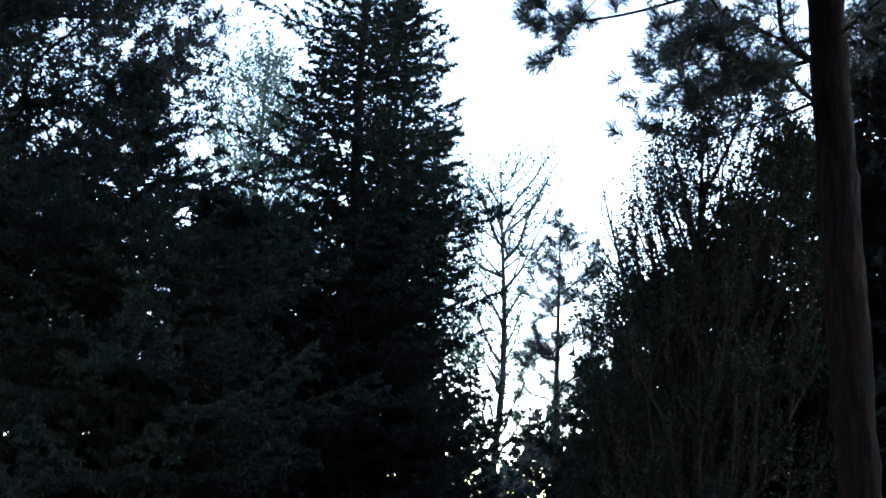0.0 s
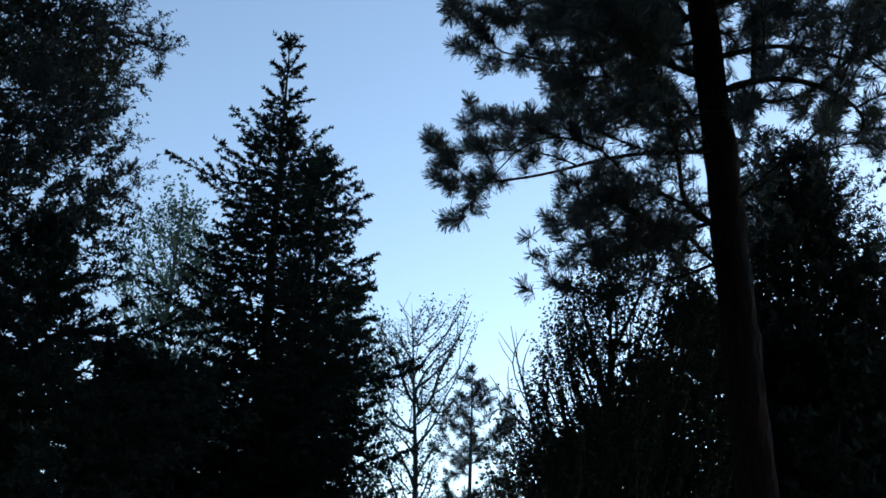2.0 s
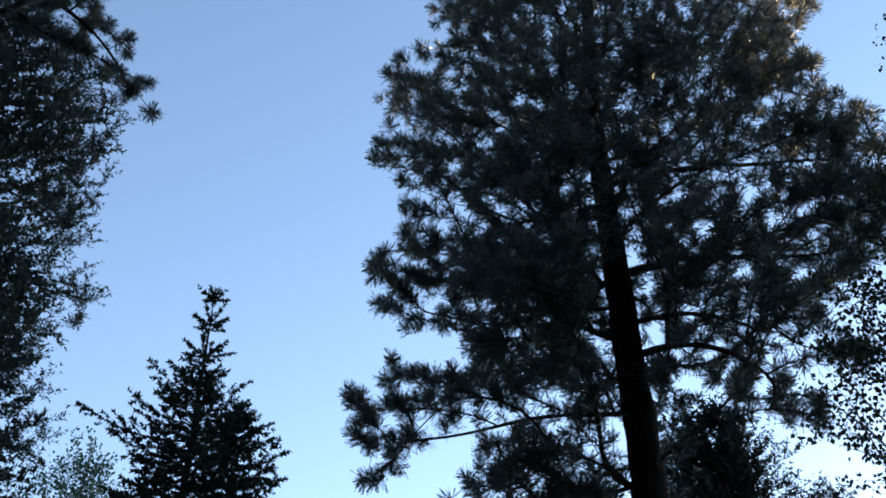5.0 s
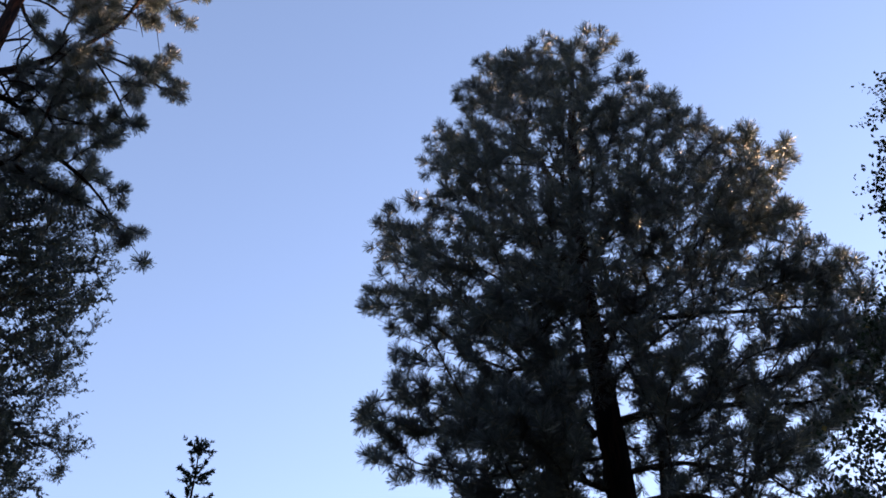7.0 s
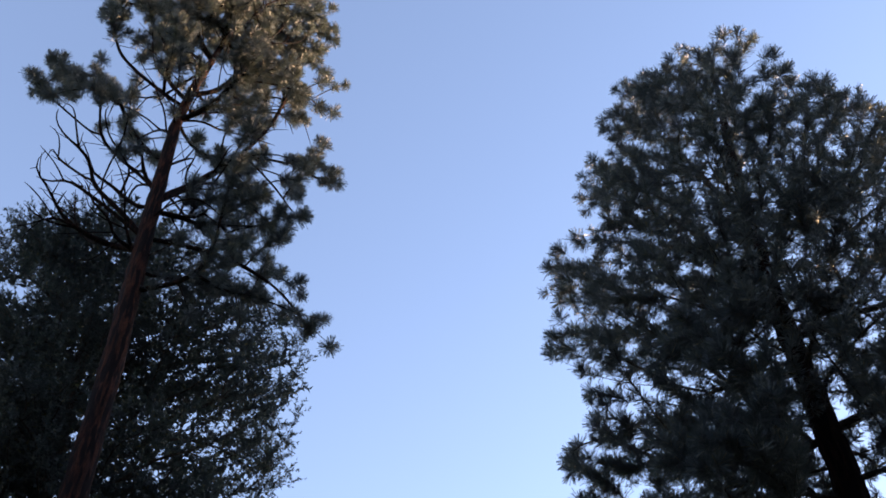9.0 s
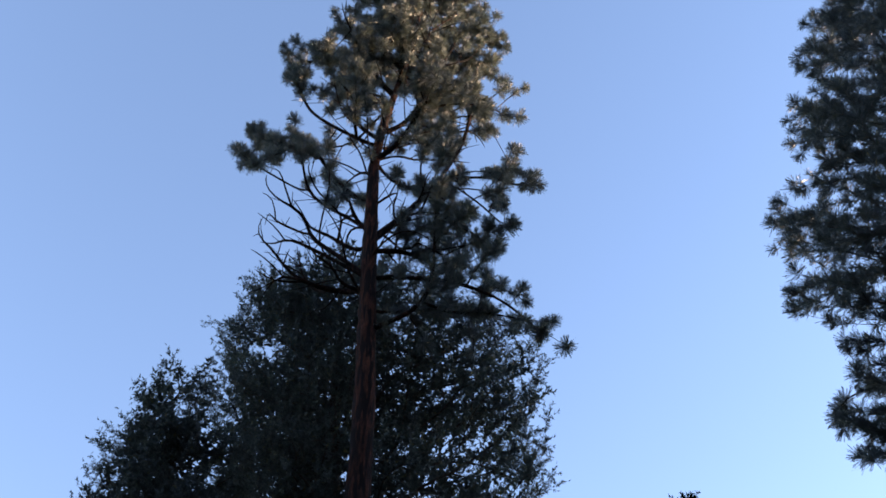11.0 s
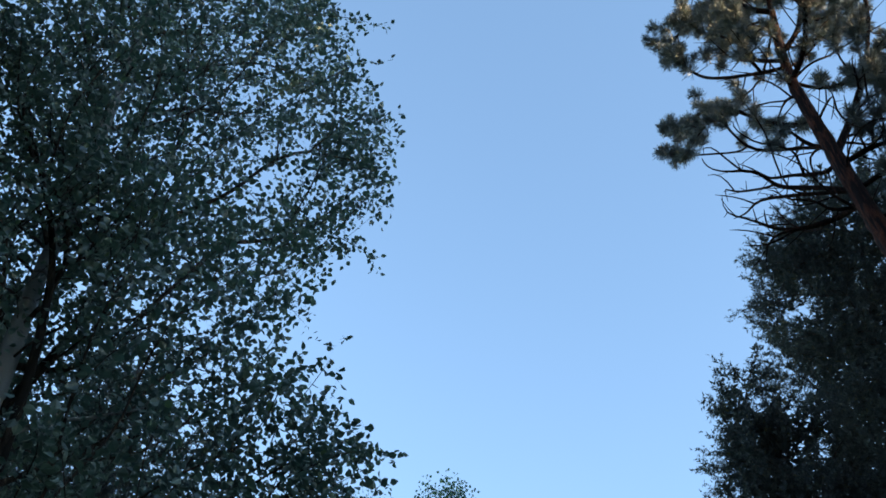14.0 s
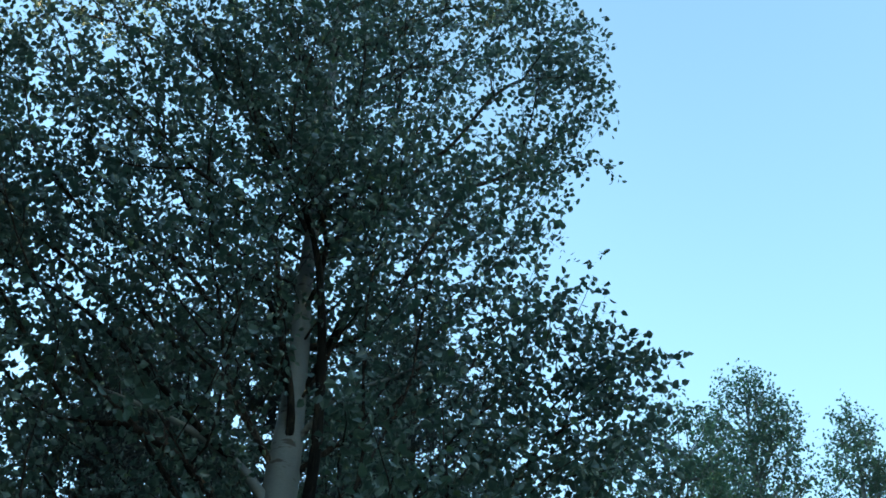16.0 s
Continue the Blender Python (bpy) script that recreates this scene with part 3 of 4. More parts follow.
PINE_MIDDLE_LEFT = [
    (-3.1, 12.8, 0.26), (-1.9, 12.5, 0.17), (-3, 12.1, 0.37), (-3.7, 11.8, 0.29), (-3.4, 11.4, 0.34), (-2.9, 11.4, 0.4), (-2.3, 11.9, 0.37), (-1.7, 11.9, 0.38), (-1, 11.7, 0.37), (-0.5, 11.9, 0.31),
    (-3.6, 11, 0.17), (-3.2, 10.6, 0.17), (-2.2, 11.2, 0.39), (-1.5, 11, 0.41), (-1, 11, 0.34), (-0.5, 11.3, 0.34), (-2.5, 10.6, 0.32), (-1.9, 10.3, 0.39), (-2.1, 9.8, 0.37), (-1.6, 9.6, 0.36),
    (-2.3, 9.3, 0.27), (-1.7, 9.2, 0.27), (-0.9, 9.9, 0.3), (-1.1, 9.4, 0.3), (-0.6, 9.3, 0.29), (-0.3, 10.2, 0.26), (-0.5, 8.9, 0.25),
]
PINE_LOW_LEFT = [
    (-3.4, 9.9, 0.15), (-3.1, 9.7, 0.22), (-3.5, 9.5, 0.19), (-4, 9.3, 0.21), (-3.9, 9, 0.22), (-3.4, 9.1, 0.23), (-2.9, 9.2, 0.26), (-2.5, 9.3, 0.23), (-3.9, 8.6, 0.18), (-3.5, 8.6, 0.21),
    (-3.1, 8.6, 0.22), (-3.4, 8.2, 0.21), (-3.7, 8, 0.12), (-2.6, 8.8, 0.21),
]
PINE_LOWEST = [
    (-2, 8.3, 0.24), (-1.5, 8.1, 0.3), (-1.8, 7.8, 0.24), (-2.3, 7.7, 0.19), (-2.5, 7.2, 0.2), (-2.1, 7.1, 0.24), (-2.3, 6.7, 0.13), (-1.7, 7.1, 0.29), (-1.2, 8.1, 0.29), (-0.8, 7.9, 0.29),
    (-0.7, 8.5, 0.26), (-1.2, 7.3, 0.29), (-0.6, 7.3, 0.29),
]
PINE_RIGHT = [
    (3.1, 15, 0.45), (3.8, 14.6, 0.35), (3.9, 13.8, 0.31), (4.4, 13.6, 0.26), (4.1, 13.1, 0.32), (3.6, 13.3, 0.3), (2.7, 13.8, 0.37), (2, 13.9, 0.37), (1.4, 14.2, 0.41), (3.2, 12.8, 0.29),
    (3.8, 12.7, 0.26), (4.4, 12.7, 0.29), (4.2, 11.9, 0.32), (3.7, 12.1, 0.34), (3.1, 12, 0.29), (3.9, 11.1, 0.3), (3.5, 11.2, 0.33), (2.9, 11.2, 0.26), (4.6, 11.7, 0.37), (4.3, 10.8, 0.33),
    (0.9, 12.5, 0.34), (1.4, 11.9, 0.3), (1.9, 11.8, 0.26), (0.9, 11.8, 0.31), (2.2, 11.1, 0.24), (2.9, 10.7, 0.27), (3.6, 10.5, 0.28),
]
PINE_LOW_RIGHT = [
    (2.3, 10.6, 0.25), (1.6, 10.7, 0.26), (0.9, 11, 0.26), (0.8, 10.4, 0.27), (1.3, 10.4, 0.24), (1.8, 10.2, 0.22), (2.5, 10.1, 0.26), (3, 10.2, 0.25), (2.8, 9.6, 0.2), (0.9, 9.7, 0.15),
    (1.4, 9.6, 0.16), (1.9, 9.3, 0.21), (1.3, 9, 0.18), (1.6, 8.8, 0.23), (2.1, 8.6, 0.24), (2.5, 8.5, 0.22), (1.5, 8.5, 0.16), (2.1, 8.2, 0.15), (2.5, 8.1, 0.12), (0.6, 9.2, 0.15),
    (0.5, 8.8, 0.08), (3.1, 9, 0.28),
]
# courses of the main limbs: across, height
PINE_LIMBS = [
    [(-0.01, 12), (-0.93, 12.21), (-1.95, 12.74), (-2.82, 13.14), (-3.43, 13.4)],
    [(-0.93, 12.21), (-1.62, 13.34), (-2.79, 15.13), (-3.44, 16.06)],
    [(-1.95, 12.74), (-2.81, 13.73), (-3.64, 14.26)],
    [(-0.08, 10.14), (-0.74, 10.46), (-1.65, 10), (-2.51, 10.4), (-3.23, 10.81)],
    [(-0.01, 10.76), (-1.1, 10.32), (-2.04, 10.91), (-3.04, 11.89), (-3.62, 11.7)],
    [(-0.17, 8.48), (-1.24, 8.7), (-1.9, 8.68), (-2.57, 8.5), (-3.58, 8.37)],
    [(-1.9, 8.68), (-2.73, 8.94), (-3.42, 9.14), (-4.12, 9.34)],
    [(-0.21, 7.23), (-1.01, 7.25), (-1.8, 7.27), (-2.68, 7.27)],
    [(0.25, 13.18), (0.98, 13.34), (2.36, 13.24), (3.45, 13.28), (4.34, 13.58)],
    [(0.3, 12.79), (1.02, 12.94), (2.25, 12.7), (3.49, 12.33), (4.52, 11.75)],
    [(0.13, 10.84), (0.91, 11.13), (1.93, 11.05), (3.11, 10.76), (4.22, 10.71)],
    [(0.14, 9.9), (0.83, 10.07), (1.7, 9.88), (2.39, 9.43), (3.09, 9.12)],
    [(0.11, 9.41), (0.98, 9.49), (1.69, 9.07), (2.19, 8.54)],
    [(0.01, 14.25), (0.52, 14.99), (1.86, 15.53), (3.55, 16.15), (4.1, 16.31)],
    [(-0.15, 14.58), (-0.73, 15.96), (-1.63, 17.24), (-2.28, 18.17)],
    [(0.17, 15.39), (0.89, 16.64), (2.1, 17.86)],
    [(0.11, 15.72), (-0.41, 17.94), (-1.21, 19.8)],
]
PINE_HEART = [(-0.7, 10.6, 0.4), (-1.3, 11.4, 0.45), (-0.6, 12.3, 0.4), (-1.4, 10.2, 0.4), (-1.9, 11.5, 0.4), (-0.9, 9.7, 0.35), (0.8, 11.4, 0.35), (1.3, 10.9, 0.35), (1.8, 11.4, 0.3), (-0.5, 13.6, 0.4), (0.7, 13.4, 0.4), (-1.2, 13.3, 0.35)]
PINE_OUTLINE = [(6.6, -2.0, 0.2), (8.0, -2.6, 1.6), (9.2, -2.6, 3.2), (10.2, -2.8, 4.0), (11.5, -3.4, 5.2), (12.6, -3.2, 5.2), (14.0, -3.6, 4.4), (15.5, -3.4, 4.2), (16.6, -2.4, 3.6)]
PINE_GAPS = [(2.2, 11.5, 0.25), (1.3, 12.3, 0.25), (1.9, 12.35, 0.25), (1.2, 8.6, 0.5), (0.8, 8.2, 0.5), (-2.4, 12.8, 0.3), (-1.6, 12.7, 0.25), (-2.8, 10.1, 0.4), (-3.4, 10.3, 0.4), (-2.0, 8.4, 0.4), (-2.8, 7.9, 0.5), (2.7, 14.2, 0.25), (1.3, 9.3, 0.3)]
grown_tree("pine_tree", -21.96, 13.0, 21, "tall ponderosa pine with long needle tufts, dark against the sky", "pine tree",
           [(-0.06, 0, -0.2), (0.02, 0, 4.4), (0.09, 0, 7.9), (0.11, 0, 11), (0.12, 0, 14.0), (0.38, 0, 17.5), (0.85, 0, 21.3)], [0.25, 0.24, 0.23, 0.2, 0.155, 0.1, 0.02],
           None, TUFT, PINE_NEEDLE, SHADED_PINE_BARK, GREY_BARK, size=1.08, apart=0.25, open_above=13.5, clear=(0.28, 10.6), filler=(PINE_OUTLINE, 0.35, 18000, PINE_GAPS),
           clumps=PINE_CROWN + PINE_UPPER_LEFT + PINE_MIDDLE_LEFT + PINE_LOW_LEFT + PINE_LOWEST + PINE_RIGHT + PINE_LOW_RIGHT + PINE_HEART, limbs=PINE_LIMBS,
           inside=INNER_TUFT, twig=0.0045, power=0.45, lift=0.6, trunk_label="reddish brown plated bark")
TALL_CROWN = [
    (0.5, 30, 0.88), (1.4, 30.6, 1.11), (2.3, 29.9, 0.94), (-0.5, 29.1, 0.78), (0.4, 28.6, 0.79), (1.3, 28.4, 0.88), (2.2, 28.3, 0.8), (2.9, 28.7, 0.6), (3.3, 27.7, 0.44), (-1.1, 28, 0.62),
    (-0.2, 27.3, 0.73), (0.8, 26.8, 0.8), (1.8, 26.5, 0.82), (2.7, 26.4, 0.63), (3.7, 25.4, 0.28), (-2.3, 26.2, 0.6), (-1.5, 26, 0.55), (-2.2, 25, 0.48), (-0.8, 26.1, 0.66), (-0.6, 24.8, 0.64),
    (0.3, 25.4, 0.61), (1.2, 25.1, 0.73), (2, 24.8, 0.6), (3.3, 25.3, 0.3), (-1.3, 24.3, 0.43), (-0.3, 24, 0.32), (1.4, 23.5, 0.62), (2.6, 24.4, 0.48), (3.3, 23.7, 0.39), (2.7, 23.1, 0.38),
]
TALL_MIDDLE = [
    (3.3, 22.2, 0.31), (1.1, 22.5, 0.46), (1.6, 22.1, 0.44), (3.1, 21.7, 0.31), (3.6, 21, 0.36), (2.9, 21, 0.39), (1.9, 21.1, 0.34), (0.5, 21.9, 0.29), (-0.5, 22, 0.18), (-2.1, 22.6, 0.3),
    (-2.9, 22, 0.42), (-2.4, 21.6, 0.41), (-1.7, 21.9, 0.42), (-1.2, 21.8, 0.29), (-3, 21.2, 0.35), (-2.6, 21.1, 0.36), (-1, 20.7, 0.34), (-0.7, 20.2, 0.23), (-1.6, 20.4, 0.32), (-1, 19.9, 0.25),
]
TALL_LOW = [
    (1, 20.4, 0.4), (1.5, 20.1, 0.5), (1.9, 19.5, 0.4), (3, 20, 0.28), (3, 19.4, 0.26), (2.4, 19.3, 0.32), (-0.3, 19.6, 0.31), (0.7, 19, 0.36), (1.4, 19, 0.37), (1.9, 18.4, 0.56),
    (2.6, 18.5, 0.39), (1.1, 18.2, 0.4), (0.7, 17.7, 0.35), (1.7, 17.5, 0.45), (2.6, 17.4, 0.34), (3.1, 17, 0.3), (3.6, 16.2, 0.23), (3.1, 16.2, 0.29), (2.3, 16.6, 0.36), (1.5, 16.5, 0.4),
    (0.8, 16.2, 0.36), (2.1, 15.9, 0.33), (3.4, 15.8, 0.17),
]
TALL_LIMBS = [
    [(-0.05, 18.43), (0.58, 19.34), (1.41, 20.84), (2.11, 22.52), (2.51, 24.88)],
    [(1.41, 20.84), (2.48, 21.03), (3.52, 20.94)],
    [(-0.02, 21.95), (-0.95, 22.4), (-1.72, 23.06), (-2.19, 24.74)],
    [(0.06, 22.56), (0.6, 22.86), (1.11, 23.97), (1.73, 26.2)],
    [(-0.04, 22.27), (-0.52, 23.02), (-1.08, 23.35)],
    [(-0.07, 18.82), (-0.73, 19.39), (-1.89, 20.48), (-3.12, 21.26)],
    [(0.02, 17.32), (1.67, 17.28), (2.78, 16.99), (3.6, 16.18)],
    [(0.18, 24.38), (-0.44, 25.93), (-1.05, 27.62)],
    [(0.5, 25.79), (1.23, 27.91), (2.31, 29.12)],
    [(-0.04, 18.05), (0.82, 18.33), (1.91, 18.39), (2.53, 18.51)],
    [(1.48, 20.94), (2.49, 20.04), (2.97, 19.45)],
]
TALL_DEAD = [
    [(-0.07, 17.33), (-1, 18.07), (-1.73, 18.82), (-2.31, 19.38)],
    [(-0.08, 17.25), (-1, 17.76), (-1.85, 18.22)],
]
TALL_OUTLINE = [(15.8, 0.2, 3.2), (18, 0.0, 2.8), (19.4, -0.3, 3.0), (21, -2.4, 3.4), (22.5, -1.8, 3.2), (25, -2.0, 3.2), (28, -1.0, 3.0), (30, 0.2, 2.0)]
TALL_GAPS = [(-1.0, 20.6, 0.9), (-0.5, 23.2, 0.7), (-1.6, 23.6, 0.7), (0.5, 20.8, 0.6), (2.3, 22.3, 0.7), (1.0, 23.2, 0.5)]
# trunk in the brighter copy of the bark, limbs in the shaded one
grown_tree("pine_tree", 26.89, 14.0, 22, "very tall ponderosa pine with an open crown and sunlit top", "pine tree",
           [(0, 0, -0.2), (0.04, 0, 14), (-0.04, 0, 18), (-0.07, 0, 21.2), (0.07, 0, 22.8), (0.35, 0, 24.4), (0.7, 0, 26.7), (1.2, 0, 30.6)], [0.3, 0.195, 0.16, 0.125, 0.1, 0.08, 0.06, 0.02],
           None, BALL_TUFT, PINE_NEEDLE, PALER_PINE_BARK, SHADED_PINE_BARK, size=1.27, apart=0.36, margin=0.1, clear=(0.3, 21.5), filler=(TALL_OUTLINE, 0.8, 3300, TALL_GAPS), clumps=TALL_CROWN + TALL_MIDDLE + TALL_LOW, limbs=TALL_LIMBS, dead=TALL_DEAD,
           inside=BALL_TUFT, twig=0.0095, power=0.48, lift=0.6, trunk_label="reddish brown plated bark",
           bare=lambda g: np.concatenate([np.stack([g.uniform(-2.5, -0.3, 200), g.uniform(-1, 1, 200), g.uniform(16.8, 20.0, 200)], 1),
                                          np.stack([g.uniform(0.1, 1.5, 90), g.uniform(-0.8, 1, 90), g.uniform(18.0, 20.6, 90)], 1),
                                          np.stack([g.uniform(-1.6, 2.6, 300), g.uniform(-1.0, 0.8, 300), g.uniform(21.0, 28.0, 300)], 1)]))
FIR_E = [
    (5.5, -3.0, 4.6), (8.5, -2.6, 4.1), (9.6, -2.6, 5.1), (10.4, -2.5, 4.9), (11.7, -2.5, 4.1), (12.6, -2.5, 4.5), (13.5, -2.3, 5.1),
    (14.2, -2.3, 4.6), (15.1, -2.5, 4.6), (16.4, -2.9, 4.8), (17.0, -2.4, 4.5), (18.1, -3.1, 4.8), (19.0, -2.4, 4.2), (19.5, -2.6, 3.3),
    (20.1, -1.5, 2.0), (20.8, -0.6, 0.7),
]
grown_tree("fir_tree", 28.61, 17.0, 23, "broad dense dark fir standing behind a tall pine", "fir tree",
           [(0, 0, -0.2), (0, 0, 14), (-0.2, 0, 21)], [0.32, 0.17, 0.03], FIR_E, SPRAY, FIR_NEEDLE, GREY_BARK, GREY_BARK,
           step=0.75, lump=0.55, tips=9, fill=1.1, core=0.6, inside=INNER_SPRAY, size=1.15, twig=0.004, filler=(FIR_E, 0.68, 6000),
           boughs=[(2.1 + 1.4 * math.sin(k * 2.4), 1.9 * math.cos(k * 1.7), 5.5 + 0.4 * k, 0.85, 17) for k in range(31)])
grown_tree("fir_tree", 37.57, 15.0, 24, "smaller bushy fir beside the tall ones", "fir tree",
           [(0, 0, -0.2), (0, 0, 10), (-0.7, 0, 14.2)], [0.2, 0.12, 0.02],
           [(5, -2.2, 1.6), (11, -2.0, 1.4), (12.1, -1.8, 1.2), (13.3, -1.6, 0.8), (14.1, -1.2, 0.0), (14.5, -0.9, -0.5)],
           SPRAY, FIR_NEEDLE, GREY_BARK, GREY_BARK, step=0.7, lump=0.5, tips=9, core=0.9, inside=INNER_SPRAY, size=1.1)
grown_tree("fir_tree", -23.85, 17.0, 25, "dark fir with upswept bough ends behind a pine trunk", "fir tree",
           [(0.2, 0, -0.2), (0.5, 0, 6.8), (0.7, 0, 10.3)], [0.22, 0.12, 0.02],
           [(1.5, -1.7, 3.0), (6.0, -0.9, 2.5), (7.2, -0.8, 2.7), (8.3, -0.6, 2.8), (8.6, -0.5, 2.3), (8.8, -0.4, 1.75), (9.4, -0.3, 1.95), (9.9, -0.1, 1.6), (10.3, 0, 0.9)],
           SPRAY, FIR_NEEDLE, GREY_BARK, GREY_BARK, step=0.6, lump=0.5, tips=9, core=1.0, inside=INNER_SPRAY, size=1.2, lift=0.7)

grown_tree("fir_tree", 84.5, 13.0, 26, "dark fir close behind the white-barked aspen", "fir tree",
           [(0, 0, -0.2), (0, 0, 14.6)], [0.18, 0.02], [(5.5, -3.2, 2.8), (9, -2.6, 2.2), (11.5, -1.7, 1.2), (14.0, -0.3, 0.3)],
           SPRAY, FIR_NEEDLE, GREY_BARK, GREY_BARK, step=0.8, lump=0.5, tips=6, inside=INNER_SPRAY, core=0.6, size=1.2)

grown_tree("fir_tree", 97.0, 12.0, 27, "low dark fir behind the aspen crown", "fir tree",
           [(0, 0, -0.2), (0, 0, 13.2)], [0.16, 0.02], [(5.5, -3.4, 2.8), (9, -2.8, 2.5), (10.8, -2.0, 1.8), (13.1, -0.3, 0.3)],
           SPRAY, FIR_NEEDLE, GREY_BARK, GREY_BARK, step=0.8, lump=0.5, tips=6, inside=INNER_SPRAY, core=0.7, size=1.2)

grown_tree("fir_tree", 105.0, 13.5, 28, "dark fir at the edge of the clearing beside the aspen", "fir tree",
           [(0, 0, -0.2), (0, 0, 12.6)], [0.16, 0.02], [(4.5, -2.6, 2.8), (8, -2.2, 2.6), (10.5, -1.5, 1.7), (12.5, -0.3, 0.3)],
           SPRAY, FIR_NEEDLE, GREY_BARK, GREY_BARK, step=0.8, lump=0.5, tips=6, inside=INNER_SPRAY, core=0.8, size=1.2)

spruce("spruce_tree", 4.78, 18.0, 31, "pointed dark spruce with layered boughs and a bare leader", [(0, 0, -0.2), (-0.15, 0, 8), (-0.05, 0, 14.05)],
       [0.17, 0.09, 0.008], gap=0.43, per=11, coarse=1.1, rows=[(0.5, -2.7, 2.8), (2.7, -2.5, 2.6), (4.7, -2.4, 2.0), (6.5, -2.3, 1.8), (8, -1.8, 1.6), (9.5, -1.5, 1.35),
       (10.4, -1.4, 1.15), (11.5, -1.0, 0.65), (12.3, -0.42, 0.42), (13.4, -0.4, 0.25), (14.05, -0.1, 0.0)])
spruce("spruce_tree", 2.02, 19.5, 32, "slim spruce close behind a taller one", [(0, 0, -0.2), (-0.2, 0, 12.3)], [0.15, 0.008], gap=0.42, per=10, coarse=1.15, rows=
       [(0.5, -1.8, 1.8), (4.8, -1.5, 1.3), (6.7, -1.3, 1.15), (8.8, -1.1, 1.35), (9.7, -0.9, 0.95), (10.5, -0.7, 0.7), (11.8, -0.35, 0.3), (12.3, -0.25, -0.15)])
spruce("spruce_tree", 16.65, 14.0, 33, "wide low dark spruce with drooping boughs", [(0, 0, -0.2), (-0.34, 0, 7.8)], [0.16, 0.008], gap=0.45, per=13, coarse=1.15, rows=
       [(0.5, -3.2, 3.1), (2.1, -3.0, 2.75), (4.4, -2.6, 2.0), (5.5, -2.1, 1.8), (6.1, -1.5, 1.2), (6.7, -1.0, 0.5), (7.8, -0.36, -0.3)])

# far crowns: the light they catch is in this brighter leaf colour
LEAFY = dict(templates=FAR_BROAD, leaf_mat=LIT_FAR_LEAF, bark_mat=ASPEN_BARK, limb_mat=ASPEN_BARK, slope=0.9, lift=0.1, twig=0.005)
grown_tree("aspen_tree", 11.0, 24.0, 41, "pale green aspen standing far behind the spruces", "aspen tree",
           [(0, 0, -0.2), (0, 0, 9.4), (0.14, 0, 13.0)], [0.13, 0.07, 0.01], [(6, -1.2, 1.5), (8, -1.3, 1.8), (9.7, -1.4, 1.6), (11.0, -1.3, 1.4), (12.2, -0.9, 1.0), (13.2, 0.0, 0.3)],
           step=0.5, lump=0.38, tips=7, fill=0.85, **LEAFY)
grown_tree("aspen_tree", -2.77, 20.0, 42, "thin half-bare aspen in the gap between conifers", "aspen tree",
           [(0, 0, -0.2), (0, 0, 2.2), (0.23, 0, 4.2), (0.27, 0, 5.5), (0.2, 0, 8.4)], [0.085, 0.075, 0.06, 0.05, 0.01],
           [(2.5, -0.5, 0.7), (5, -0.5, 0.8), (6.5, -0.7, 0.9), (8.3, -0.8, 1.6), (8.8, 0.3, 1.3)],
           step=0.45, lump=0.36, tips=6, fill=0.8, limb_min=0.02, **dict(LEAFY, twig=0.006, templates=SMALL_BROAD),
           bare=lambda g: np.stack([g.uniform(-0.5, 1.4, 110), g.uniform(-0.6, 0.6, 110), g.uniform(6.4, 9.3, 110)], 1))
grown_tree("aspen_tree", 0.6, 21.5, 43, "small leafy aspen beside the slim spruce", "aspen tree",
           [(0, 0, -0.2), (0, 0, 9.5)], [0.1, 0.01], [(4.5, -0.9, 1.0), (7, -1.1, 1.1), (9.0, -0.9, 0.7), (9.9, -0.3, 0.2)],
           step=0.48, lump=0.36, tips=7, fill=0.8, **LEAFY)
grown_tree("pine_sapling", -6.29, 26.0, 44, "young pine far back in the gap", "pine tree",
           [(0.05, 0, -0.2), (0.05, 0, 4.7), (0.25, 0, 9.3)], [0.11, 0.07, 0.01],
           [(3, -1.3, 1.6), (6.2, -0.9, 1.4), (7.7, -0.8, 1.3), (8.4, -0.3, 1.2), (9.4, 0.2, 0.4)], INNER_TUFT, PINE_NEEDLE, GREY_BARK, GREY_BARK,
           step=0.6, lump=0.35, tips=7, fill=0.5, core=0.3)
grown_tree("oak_tree", -13.63, 15.0, 45, "leafy scrub oak with upright stems under a pine", "oak tree",
           [(0, 0, -0.2), (0.15, 0, 4), (0.4, 0, 7.4)], [0.13, 0.08, 0.01],
           [(1.5, -2, 2.2), (3.8, -1.8, 2.2), (5.1, -1.4, 2.2), (6, -0.9, 2.2), (7, -0.5, 2.1), (7.6, 0.0, 1.8), (8.2, 0.6, 1.4)],
           OAK_TWIG, OAK_AND_BACKLIT_LEAF, GREY_BARK, GREY_BARK, step=0.45, lump=0.38, tips=9, fill=1.0, core=0.8, slope=1.8, lift=1.0, twig=0.005,
           boughs=[(1.6, 0.3, 6.2, 0.6, 25), (1.9, 0.2, 7.0, 0.6, 25), (1.3, 0.2, 7.6, 0.5, 20), (2.0, 0.2, 5.2, 0.6, 25), (1.0, 0.3, 5.6, 0.6, 22)])
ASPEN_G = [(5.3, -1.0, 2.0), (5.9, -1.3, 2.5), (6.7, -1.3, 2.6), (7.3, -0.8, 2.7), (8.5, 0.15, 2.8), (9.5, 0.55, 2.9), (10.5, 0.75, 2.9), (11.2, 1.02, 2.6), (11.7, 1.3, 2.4)]
